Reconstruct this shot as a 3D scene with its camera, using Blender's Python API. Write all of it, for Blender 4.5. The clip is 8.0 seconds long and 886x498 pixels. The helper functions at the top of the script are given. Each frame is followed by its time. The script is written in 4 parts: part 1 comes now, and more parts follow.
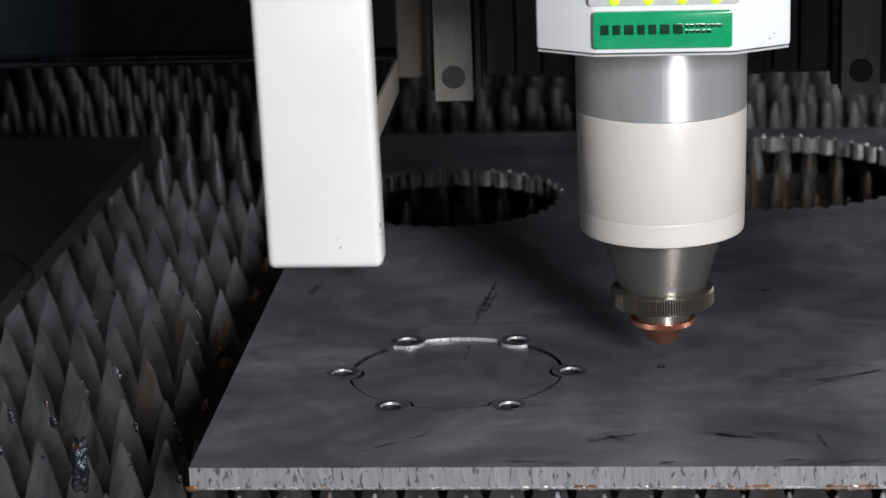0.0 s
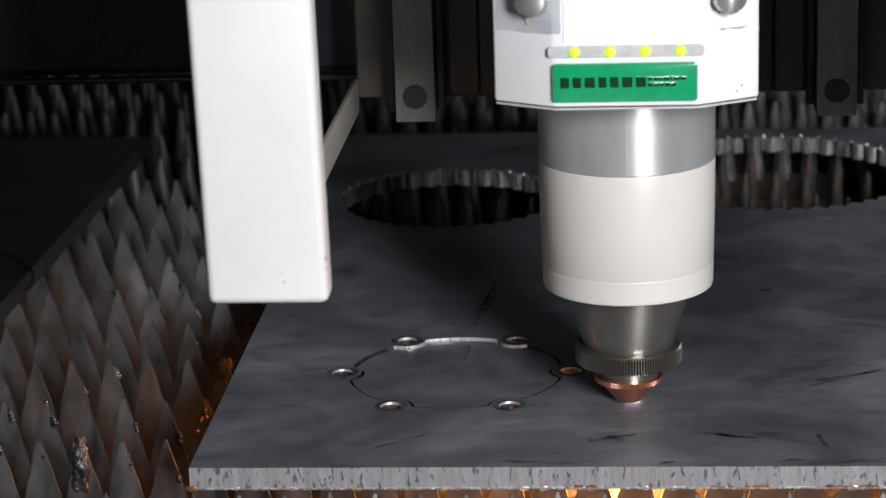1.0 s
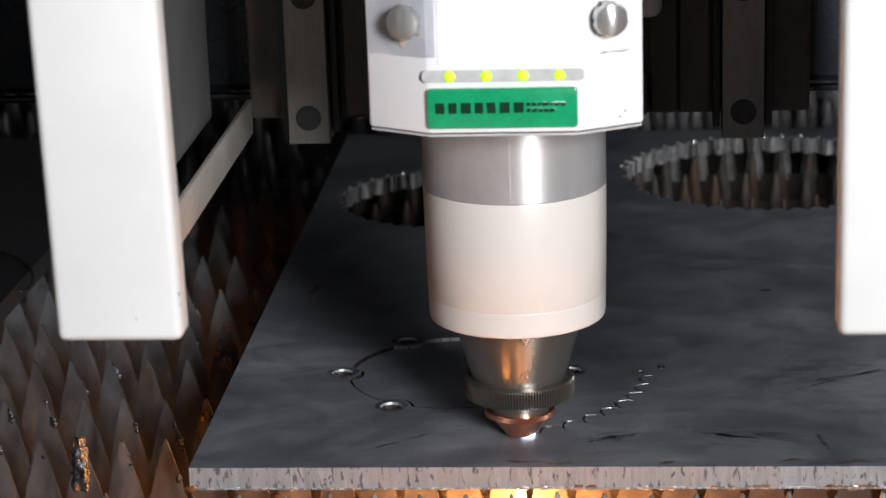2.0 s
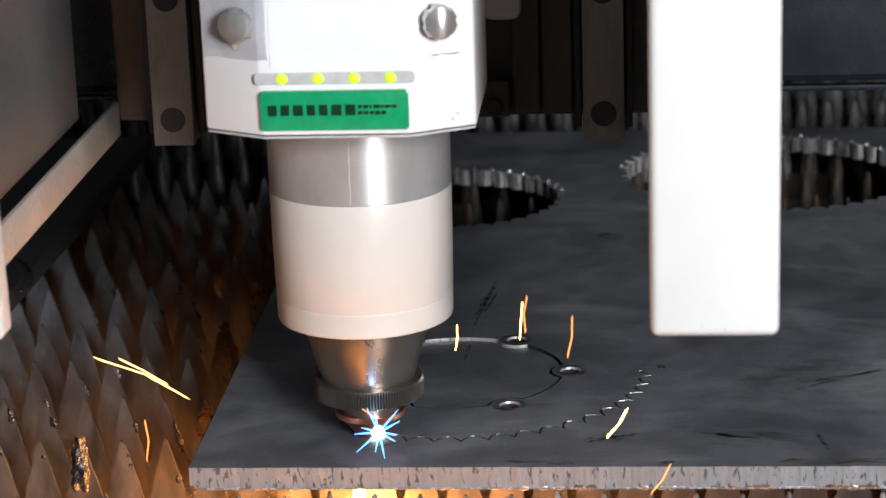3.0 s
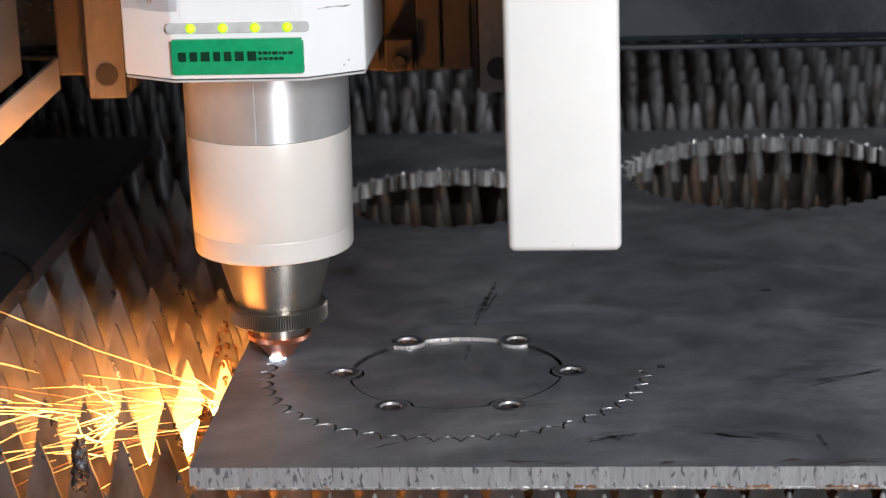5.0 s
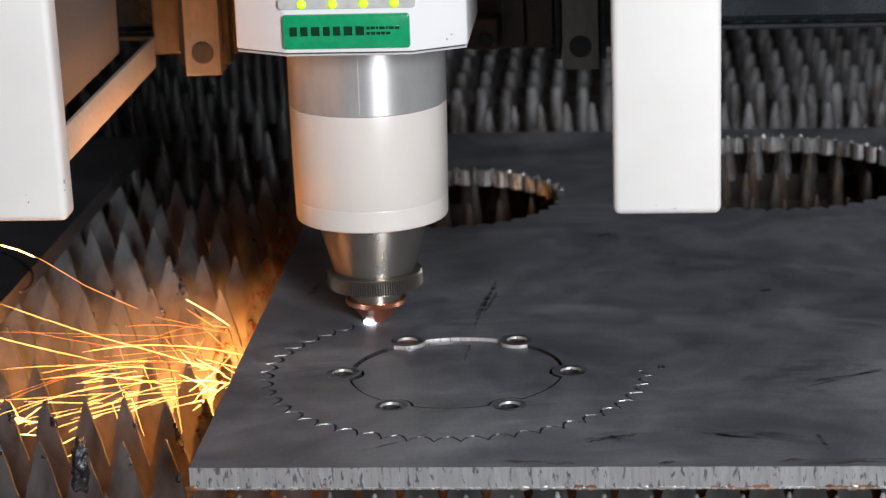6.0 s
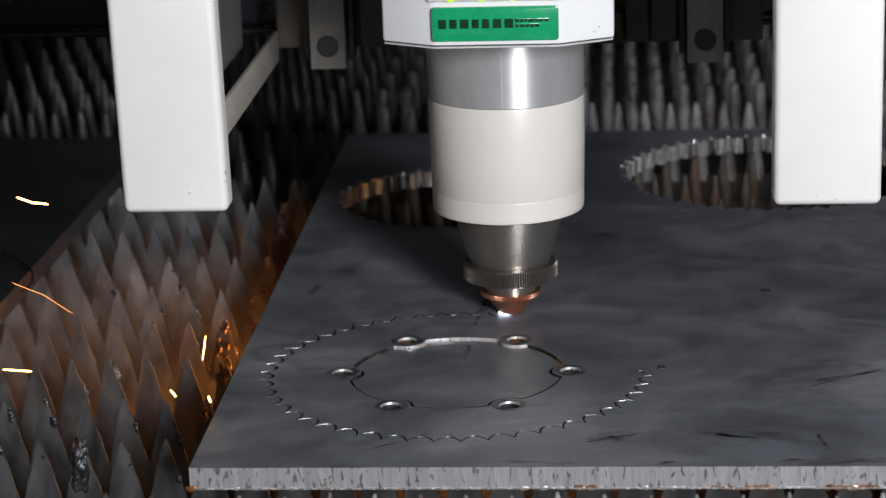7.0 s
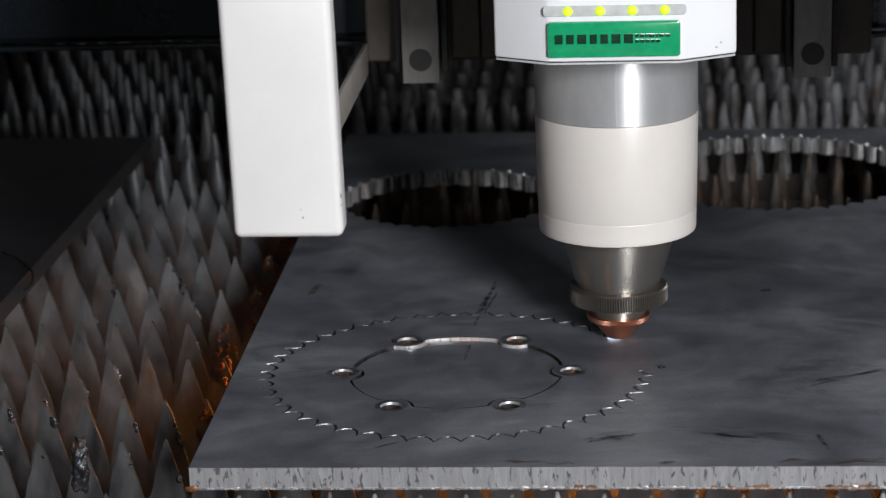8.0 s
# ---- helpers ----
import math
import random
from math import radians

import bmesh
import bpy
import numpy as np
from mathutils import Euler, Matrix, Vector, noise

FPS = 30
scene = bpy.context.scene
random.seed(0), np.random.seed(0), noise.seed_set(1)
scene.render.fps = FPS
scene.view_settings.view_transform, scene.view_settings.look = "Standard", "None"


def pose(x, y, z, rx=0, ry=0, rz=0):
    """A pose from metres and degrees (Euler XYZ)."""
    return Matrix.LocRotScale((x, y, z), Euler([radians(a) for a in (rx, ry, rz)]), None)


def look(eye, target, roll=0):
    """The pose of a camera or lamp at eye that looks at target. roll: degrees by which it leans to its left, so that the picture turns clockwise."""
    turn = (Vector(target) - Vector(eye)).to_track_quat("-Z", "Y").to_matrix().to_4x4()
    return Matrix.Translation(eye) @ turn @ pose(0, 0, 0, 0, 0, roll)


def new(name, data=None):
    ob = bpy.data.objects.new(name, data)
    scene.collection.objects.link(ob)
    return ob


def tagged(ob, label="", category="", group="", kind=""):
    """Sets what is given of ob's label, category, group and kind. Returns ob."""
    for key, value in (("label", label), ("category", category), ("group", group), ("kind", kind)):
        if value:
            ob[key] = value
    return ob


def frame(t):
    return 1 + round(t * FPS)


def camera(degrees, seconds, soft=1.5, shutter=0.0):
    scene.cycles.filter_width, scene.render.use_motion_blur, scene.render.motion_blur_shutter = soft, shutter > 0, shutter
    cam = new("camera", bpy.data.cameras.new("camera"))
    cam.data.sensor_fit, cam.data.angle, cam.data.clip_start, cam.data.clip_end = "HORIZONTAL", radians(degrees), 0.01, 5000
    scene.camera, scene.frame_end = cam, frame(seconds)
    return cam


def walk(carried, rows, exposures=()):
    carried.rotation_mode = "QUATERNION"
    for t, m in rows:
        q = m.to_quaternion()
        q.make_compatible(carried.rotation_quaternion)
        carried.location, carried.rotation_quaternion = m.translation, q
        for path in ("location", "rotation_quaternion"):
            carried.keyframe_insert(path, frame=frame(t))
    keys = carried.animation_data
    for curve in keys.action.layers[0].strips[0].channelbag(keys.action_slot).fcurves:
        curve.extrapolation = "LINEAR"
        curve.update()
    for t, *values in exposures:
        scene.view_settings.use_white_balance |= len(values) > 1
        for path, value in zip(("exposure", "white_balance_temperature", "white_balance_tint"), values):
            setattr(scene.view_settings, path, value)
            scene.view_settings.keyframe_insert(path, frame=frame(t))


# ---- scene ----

from mathutils import geometry

# ---------------------------------------------------------------- camera
EYE = Vector((0.0829, -1.0683, 0.3718))
YAW, PITCH, ROLL = radians(4.681), radians(-16.137), -1.886
AIM = EYE + Vector((-math.sin(YAW) * math.cos(PITCH), math.cos(YAW) * math.cos(PITCH), math.sin(PITCH)))
cam = camera(21.403, 8.0, soft=1.3)
cam.data.dof.use_dof, cam.data.dof.focus_distance, cam.data.dof.aperture_fstop = True, 1.10, 16.0
walk(cam, [(0.0, look(EYE, AIM, ROLL)), (8.0, look(EYE, AIM, ROLL))], exposures=((0.0, 0.0), (8.0, 0.0)))

# ---------------------------------------------------------------- light
world = bpy.data.worlds.new("workshop_air")
scene.world = world
world.use_nodes = True
world.node_tree.nodes["Background"].inputs[0].default_value = (0.8, 0.88, 1.0, 1)
world.node_tree.nodes["Background"].inputs[1].default_value = 0.003


def area_lamp(name, eye, target, sx, sy, power, colour):
    data = bpy.data.lights.new(name, "AREA")
    data.shape, data.size, data.size_y, data.energy, data.color = "RECTANGLE", sx, sy, power, colour
    ob = new(name, data)
    ob.matrix_world = look(eye, target)
    return ob


area_lamp("work_lamp", (0.80, -1.78, 0.60), (0.02, 0.0, 0.05), 0.40, 0.60, 50.0, (0.985, 0.99, 1.0))
# Unseen fill added to brighten the south wall, which the metal reflects.
area_lamp("wall_fill", (-0.3, -2.7, 2.5), (0.0, -4.0, 0.4), 0.4, 2.0, 12.0, (0.92, 0.96, 1.0))


# ---------------------------------------------------------------- materials
def material(name):
    m = bpy.data.materials.new(name)
    m.use_nodes = True
    return m, m.node_tree.nodes, m.node_tree.links, m.node_tree.nodes["Principled BSDF"]


def ramp(nodes, links, source, stops):
    r = nodes.new("ShaderNodeValToRGB")
    while len(r.color_ramp.elements) < len(stops):
        r.color_ramp.elements.new(0.5)
    for e, (at, c) in zip(r.color_ramp.elements, stops):
        e.position, e.color = at, (*c, 1)
    links.new(source, r.inputs[0])
    return r.outputs[0]


def noise_node(nodes, links, coords, scale, detail=4.0, rough=0.55, stretch=(1, 1, 1), warp=0.0):
    mp = nodes.new("ShaderNodeMapping")
    mp.inputs["Scale"].default_value = stretch
    links.new(coords, mp.inputs["Vector"])
    n = nodes.new("ShaderNodeTexNoise")
    n.inputs["Scale"].default_value, n.inputs["Detail"].default_value = scale, detail
    n.inputs["Roughness"].default_value, n.inputs["Distortion"].default_value = rough, warp
    links.new(mp.outputs[0], n.inputs["Vector"])
    return n.outputs["Fac"]


def mix(nodes, links, kind, fac, a, b):
    n = nodes.new("ShaderNodeMix")
    n.data_type, n.blend_type = "RGBA", kind
    for sock, v in ((n.inputs[0], fac), (n.inputs[6], a), (n.inputs[7], b)):
        if isinstance(v, bpy.types.NodeSocket):
            links.new(v, sock)
        elif isinstance(v, tuple):
            sock.default_value = (*v, 1)
        else:
            sock.default_value = v
    return n.outputs[2]


def bump(nodes, links, bsdf, height, strength, distance):
    b = nodes.new("ShaderNodeBump")
    b.inputs["Strength"].default_value, b.inputs["Distance"].default_value = strength, distance
    links.new(height, b.inputs["Height"])
    links.new(b.outputs[0], bsdf.inputs["Normal"])


def surface(name, dark, light, rough, metal=0.0, scale=60.0, stretch=(1, 1, 1), spots=None, spot_scale=20.0,
            spot_range=(0.58, 0.7), rough_vary=0.12, relief=0.15, relief_scale=300.0, relief_depth=0.0004, coat=0.0, warp=0.0, grain=0.25):
    """Two-scale noise between two base colours, optional spots of a third, rough and relief varied with them."""
    m, nodes, links, bsdf = material(name)
    co = nodes.new("ShaderNodeTexCoord").outputs["Object"]
    a = noise_node(nodes, links, co, scale, 5, 0.6, stretch, warp)
    col = ramp(nodes, links, a, ((0.3, dark), (0.72, light)))
    fine = noise_node(nodes, links, co, relief_scale, 3, 0.6, stretch)
    col = mix(nodes, links, "OVERLAY", grain, col, ramp(nodes, links, fine, ((0.3, (0.3,) * 3), (0.7, (0.7,) * 3))))
    if spots:
        s = noise_node(nodes, links, co, spot_scale, 6, 0.65, stretch, 0.4)
        mask = ramp(nodes, links, s, ((spot_range[0], (0,) * 3), (spot_range[1], (1,) * 3)))
        col = mix(nodes, links, "MIX", mask, col, spots)
    links.new(col, bsdf.inputs["Base Color"])
    r = ramp(nodes, links, a, ((0.25, (rough - rough_vary,) * 3), (0.75, (rough + rough_vary,) * 3)))
    links.new(r, bsdf.inputs["Roughness"])
    bsdf.inputs["Metallic"].default_value = metal
    bsdf.inputs["Coat Weight"].default_value = coat
    bsdf.inputs["Coat Roughness"].default_value = 0.08
    if relief:
        bump(nodes, links, bsdf, fine, relief, relief_depth)
    return m


def glowing(name, colour, strength):
    m, nodes, links, bsdf = material(name)
    bsdf.inputs["Base Color"].default_value = (*colour, 1)
    bsdf.inputs["Emission Color"].default_value = (*colour, 1)
    bsdf.inputs["Emission Strength"].default_value = strength
    return m


def mill_scale():
    m, nodes, links, bsdf = material("mill_scale_steel")
    co = nodes.new("ShaderNodeTexCoord").outputs["Object"]
    big = noise_node(nodes, links, co, 8, 6, 0.62, (0.9, 1.15, 1), 0.7)
    mid = noise_node(nodes, links, co, 30, 7, 0.68, (0.9, 1.1, 1), 0.8)
    fine = noise_node(nodes, links, co, 600, 3, 0.6)
    col = ramp(nodes, links, big, ((0.30, (0.094, 0.101, 0.121)), (0.5, (0.170, 0.179, 0.207)), (0.70, (0.285, 0.293, 0.322))))
    col = mix(nodes, links, "OVERLAY", 0.75, col, ramp(nodes, links, mid, ((0.32, (0.33,) * 3), (0.70, (0.66,) * 3))))
    col = mix(nodes, links, "OVERLAY", 0.18, col, ramp(nodes, links, fine, ((0.35, (0.3,) * 3), (0.65, (0.7,) * 3))))
    grit = noise_node(nodes, links, co, 1700, 2, 0.6, (0.7, 1.3, 1))
    col = mix(nodes, links, "OVERLAY", 0.30, col, ramp(nodes, links, grit, ((0.32, (0.25,) * 3), (0.68, (0.75,) * 3))))
    lines = noise_node(nodes, links, co, 75, 6, 0.75, (0.16, 2.6, 1), 0.25)
    col = mix(nodes, links, "OVERLAY", 0.2, col, ramp(nodes, links, lines, ((0.35, (0.34,) * 3), (0.68, (0.64,) * 3))))
    rust = noise_node(nodes, links, co, 22, 7, 0.7, (0.8, 1.3, 1), 1.0)
    col = mix(nodes, links, "MIX", ramp(nodes, links, rust, ((0.62, (0,) * 3), (0.8, (0.6,) * 3))), col, (0.085, 0.060, 0.042))
    scuff = noise_node(nodes, links, co, 12, 7, 0.72, (0.8, 1.5, 1), 0.9)
    dark = ramp(nodes, links, scuff, ((0.57, (0,) * 3), (0.72, (0.65,) * 3)))
    col = mix(nodes, links, "MIX", dark, col, (0.045, 0.047, 0.052))
    links.new(col, bsdf.inputs["Base Color"])
    links.new(ramp(nodes, links, mid, ((0.3, (0.36,) * 3), (0.7, (0.58,) * 3))), bsdf.inputs["Roughness"])
    bsdf.inputs["Metallic"].default_value = 0.25
    bump(nodes, links, bsdf, fine, 0.05, 0.0004)
    return m


def flame_cut():
    """Cut wall of the plate: fine upright drag lines, dark droplets, rust near the lower edge."""
    m, nodes, links, bsdf = material("laser_cut_steel")
    co = nodes.new("ShaderNodeTexCoord").outputs["Object"]
    drag = noise_node(nodes, links, co, 460, 5, 0.7, (1, 1, 0.09), 0.5)
    blot = noise_node(nodes, links, co, 400, 3, 0.5, (1.3, 1, 0.40), 0.5)
    col = ramp(nodes, links, drag, ((0.28, (0.29, 0.29, 0.305)), (0.72, (0.45, 0.45, 0.47))))
    col = mix(nodes, links, "MIX", ramp(nodes, links, blot, ((0.575, (0,) * 3), (0.645, (0.85,) * 3))), col, (0.07, 0.072, 0.082))
    rust = noise_node(nodes, links, co, 42, 5, 0.65, (1, 1, 2.5))
    mask = ramp(nodes, links, rust, ((0.68, (0,) * 3), (0.74, (0.7,) * 3)))
    col = mix(nodes, links, "MIX", mask, col, (0.16, 0.13, 0.115))
    links.new(col, bsdf.inputs["Base Color"])
    bsdf.inputs["Metallic"].default_value = 0.5
    links.new(ramp(nodes, links, blot, ((0.3, (0.32,) * 3), (0.7, (0.5,) * 3))), bsdf.inputs["Roughness"])
    bump(nodes, links, bsdf, drag, 0.5, 0.0006)
    return m


def turned_metal(name, colour, rough, scratch=0.12, aniso=0.8, metal=0.8):
    """Lathe-turned metal, with fine rings round the axis and a few handling marks."""
    m, nodes, links, bsdf = material(name)
    co = nodes.new("ShaderNodeTexCoord").outputs["Object"]
    rings = noise_node(nodes, links, co, 900, 3, 0.6, (0.04, 0.04, 1.0))
    marks = noise_node(nodes, links, co, 55, 5, 0.65, (1, 1, 0.5), 0.3)
    c = ramp(nodes, links, marks, ((0.3, tuple(v * 0.8 for v in colour)), (0.7, colour)))
    links.new(c, bsdf.inputs["Base Color"])
    bsdf.inputs["Metallic"].default_value = metal
    bsdf.inputs["Anisotropic"].default_value = aniso
    bsdf.inputs["Anisotropic Rotation"].default_value = 0.25
    tan = nodes.new("ShaderNodeTangent")
    tan.direction_type, tan.axis = "RADIAL", "Z"
    links.new(tan.outputs[0], bsdf.inputs["Tangent"])
    links.new(ramp(nodes, links, marks, ((0.3, (rough + 0.07,) * 3), (0.7, (rough - 0.04,) * 3))), bsdf.inputs["Roughness"])
    bump(nodes, links, bsdf, rings, scratch, 0.0003)
    return m


PLATE = mill_scale()
CUT = flame_cut()
SLAT = surface("scaled_slat_steel", (0.024, 0.026, 0.030), (0.108, 0.108, 0.112), 0.38, 0.3, 60, (1, 1, 0.4),
               spots=(0.055, 0.036, 0.025), spot_scale=28, spot_range=(0.55, 0.75), relief=0.3, relief_scale=220, warp=0.6)
# Middle tone of rows 4 to 8 and of the far left teeth.
MID = surface("mid_tone_slat_steel", (0.050, 0.053, 0.060), (0.155, 0.160, 0.170), 0.38, 0.35, 45, (1, 1, 0.5), spots=(0.07, 0.045, 0.03), spot_scale=28, spot_range=(0.55, 0.75), relief=0.3, relief_scale=220, warp=0.6)
RUSTY = surface("rusty_slag", (0.035, 0.017, 0.009), (0.15, 0.065, 0.026), 0.36, 0.3, 240, spots=(0.04, 0.035, 0.035), spot_scale=120, relief=0.8, relief_scale=500, relief_depth=0.002)
ASH = surface("ash_coated_slat_steel", (0.020, 0.018, 0.018), (0.27, 0.275, 0.29), 0.55, 0.1, 70, (1, 1, 0.6), spots=(0.060, 0.036, 0.024), spot_scale=22, spot_range=(0.54, 0.70), relief=0.5, relief_scale=240, warp=0.6)
# Dark rust that also holds the shade under the plate.
SHADED_RUST = surface("shaded_rusty_web", (0.006, 0.005, 0.0045), (0.022, 0.013, 0.009), 0.7, 0.1, 40, relief=0.3)
# Crust of teeth under the plate, with the shade there in its colour.
SHADED_CRUST = surface("shaded_slat_crust", (0.007, 0.006, 0.005), (0.070, 0.062, 0.052), 0.7, 0.0, 150, (1, 1, 0.6), spots=(0.055, 0.03, 0.018), spot_scale=70, spot_range=(0.48, 0.60), relief=0.7, relief_scale=420, relief_depth=0.001, warp=0.6)
OFFCUT = surface("dark_oiled_scale", (0.020, 0.021, 0.025), (0.048, 0.048, 0.052), 0.42, 0.25, 14, (1, 1, 1), spots=(0.03, 0.022, 0.018), spot_scale=18, relief=0.05, relief_scale=500)
SLAT_EDGE = surface("cut_slat_edge", (0.035, 0.035, 0.037), (0.085, 0.083, 0.08), 0.5, 0.25, 90, spots=(0.07, 0.04, 0.025), spot_scale=40, relief=0.3)
KERF_WALL = surface("fresh_cut_kerf_wall", (0.14, 0.145, 0.155), (0.32, 0.32, 0.335), 0.40, 0.95, 300, (1, 1, 0.1), relief=0.4, relief_scale=700)
SLAG = surface("blue_black_slag", (0.02, 0.024, 0.030), (0.10, 0.11, 0.125), 0.25, 0.7, 180, spots=(0.2, 0.09, 0.04),
               spot_scale=90, relief=0.8, relief_scale=400, relief_depth=0.002)
WHITE = surface("white_powder_coat", (0.66, 0.648, 0.642), (0.73, 0.718, 0.712), 0.42, 0, 14, spots=(0.66, 0.60, 0.53),
                spot_scale=24, spot_range=(0.70, 0.82), relief=0.03, relief_scale=900, rough_vary=0.05, grain=0.04)
PAINT = surface("white_housing_paint", (0.74, 0.75, 0.78), (0.80, 0.81, 0.84), 0.33, 0, 20, spots=(0.52, 0.5, 0.48),
                spot_scale=60, spot_range=(0.72, 0.8), relief=0.02, relief_scale=900, rough_vary=0.05, grain=0.04)
INNER = surface("grey_inner_paint", (0.09, 0.09, 0.094), (0.14, 0.137, 0.137), 0.55, 0, 12, relief=0.05)
CREAM = surface("cream_ceramic", (0.61, 0.575, 0.548), (0.67, 0.635, 0.607), 0.36, 0, 16, (1, 1, 0.5), spots=(0.60, 0.55, 0.50),
                spot_scale=40, spot_range=(0.68, 0.85), relief=0.0, relief_scale=600, rough_vary=0.06, coat=0.15, grain=0.03)
ALU = turned_metal("turned_aluminium", (0.60, 0.605, 0.62), 0.36, 0.2, metal=0.55)
STEEL = turned_metal("turned_stainless", (0.50, 0.47, 0.43), 0.29, metal=0.92)
RING = turned_metal("dark_knurled_steel", (0.17, 0.154, 0.138), 0.34, 0.05, 0.0)
COPPER = turned_metal("copper", (0.72, 0.33, 0.22), 0.30, 0.08, 0.3, 0.95)
KNOB = turned_metal("bright_screw_steel", (0.58, 0.575, 0.57), 0.30, metal=0.75)
RAIL = surface("ground_rail_steel", (0.17, 0.158, 0.145), (0.26, 0.245, 0.228), 0.42, 0.6, 30, (1, 1, 0.25), relief=0.1, relief_scale=500)
DARK = surface("black_steel", (0.015, 0.015, 0.016), (0.04, 0.039, 0.038), 0.5, 0.2, 30, relief=0.2)
DUSTY = surface("dusty_brown_steel", (0.045, 0.037, 0.030), (0.095, 0.078, 0.064), 0.65, 0.1, 18, (1, 1, 0.6), spots=(0.03, 0.026, 0.024),
                spot_scale=14, spot_range=(0.5, 0.7), relief=0.3)
BEAM = surface("grey_blue_beam_paint", (0.008, 0.011, 0.015), (0.013, 0.018, 0.024), 0.28, 0, 8, relief=0.08)
GREEN = surface("green_badge_resin", (0.006, 0.27, 0.11), (0.008, 0.31, 0.13), 0.18, 0, 40, relief=0.0, coat=0.8, rough_vary=0.04)
INK = surface("dark_green_ink", (0.004, 0.03, 0.015), (0.006, 0.04, 0.02), 0.25, 0, 80, relief=0.0, coat=0.6)
GREY = surface("grey_strip", (0.42, 0.42, 0.43), (0.5, 0.5, 0.51), 0.5, 0, 60, relief=0.05)
RUBBER = surface("black_rubber", (0.008, 0.008, 0.009), (0.018, 0.018, 0.02), 0.55, 0, 60, relief=0.1)
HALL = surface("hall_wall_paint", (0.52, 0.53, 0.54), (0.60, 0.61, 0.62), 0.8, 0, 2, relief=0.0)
UNSEEN_DARK = surface("dark_unseen_wall", (0.035, 0.037, 0.04), (0.06, 0.062, 0.066), 0.6, 0, 5, relief=0.0)
SHADED_OXIDE = surface("burnt_shaded_wall", (0.05, 0.05, 0.054), (0.13, 0.13, 0.14), 0.34, 0.7, 160, (1, 1, 0.3), relief=0.3)
AGED = surface("aged_cut_wall", (0.22, 0.225, 0.235), (0.68, 0.68, 0.69), 0.30, 0.7, 300, (1, 1, 0.12), spots=(0.05, 0.04, 0.035), spot_scale=150, spot_range=(0.5, 0.62), relief=0.5, relief_scale=600)
BEADS = surface("bright_steel_beads", (0.42, 0.42, 0.43), (0.72, 0.72, 0.73), 0.25, 0.7, 300, relief=0.2)
LIT_WALL = surface("lit_cut_wall", (0.46, 0.46, 0.47), (0.80, 0.80, 0.81), 0.34, 0.55, 320, (1, 1, 0.1), relief=0.4, relief_scale=700)
CONCRETE = surface("worn_concrete", (0.30, 0.30, 0.29), (0.42, 0.415, 0.40), 0.8, 0, 6, relief=0.3, relief_scale=60)
TRAY = surface("rusty_tray_steel", (0.06, 0.042, 0.032), (0.13, 0.09, 0.065), 0.7, 0.1, 18, relief=0.4, relief_scale=120)
LED = glowing("yellow_green_led", (0.42, 0.90, 0.005), 0.95)
LED_CORE = glowing("yellow_led_core", (0.85, 1.0, 0.03), 1.2)
SPARK = glowing("spark_metal", (1.0, 0.47, 0.12), 13.0)
EMBER = glowing("cooling_spark_metal", (1.0, 0.36, 0.10), 1.7)
MELT = glowing("molten_steel", (1.0, 0.36, 0.075), 285.0)
SPLASH = glowing("splashing_melt", (1.0, 0.34, 0.07), 155.0)
FLARE = glowing("blue_flare", (0.10, 0.36, 1.0), 4.0)
ARC = glowing("cutting_plasma", (0.62, 0.80, 1.0), 8.0)


# ---------------------------------------------------------------- helpers for meshes
def mesh_of(bm, name, mats, smooth=False):
    me = bpy.data.meshes.new(name)
    bm.to_mesh(me)
    bm.free()
    for m in mats if isinstance(mats, (list, tuple)) else [mats]:
        me.materials.append(m)
    if smooth:
        me.polygons.foreach_set("use_smooth", [True] * len(me.polygons))
        me.set_sharp_from_angle(angle=radians(35))
    return me


def part(name, bm, mat, parent=None, label="", smooth=False):
    ob = new(name, mesh_of(bm, name, mat, smooth))
    if parent:
        ob.parent = parent
    if label:
        tagged(ob, label)
    return ob


def empty(name, m=None):
    ob = new(name)
    ob.empty_display_size = 0.02
    if m:
        ob.matrix_world = m
    return ob


def box(x0, x1, y0, y1, z0, z1, bevel=0.0, segs=2, bm=None):
    own = bm is None
    tmp = bmesh.new()
    bmesh.ops.create_cube(tmp, size=1.0)
    for v in tmp.verts:
        v.co = Vector(((x0 + x1) / 2 + v.co.x * (x1 - x0), (y0 + y1) / 2 + v.co.y * (y1 - y0), (z0 + z1) / 2 + v.co.z * (z1 - z0)))
    if bevel:
        bmesh.ops.bevel(tmp, geom=tmp.edges[:], offset=bevel, segments=segs, affect="EDGES", profile=0.5)
    if own:
        return tmp
    me = bpy.data.meshes.new("tmp")
    tmp.to_mesh(me)
    tmp.free()
    bm.from_mesh(me)
    bpy.data.meshes.remove(me)
    return bm


def lathe(profile, segs=64, flute=None):
    """A turned body from (radius, height) pairs; flute(i) changes the radius round the axis."""
    bm = bmesh.new()
    loops = []
    for r, z in profile:
        loop = []
        for i in range(segs):
            a = 2 * math.pi * i / segs
            rr = r * (flute(i, z) if flute else 1.0)
            loop.append(bm.verts.new((rr * math.cos(a), rr * math.sin(a), z)))
        loops.append(loop)
    for lo, hi in zip(loops, loops[1:]):
        for i in range(segs):
            j = (i + 1) % segs
            bm.faces.new((lo[i], lo[j], hi[j], hi[i]))
    bm.faces.new(loops[0][::-1])
    bm.faces.new(loops[-1])
    bmesh.ops.recalc_face_normals(bm, faces=bm.faces[:])
    return bm


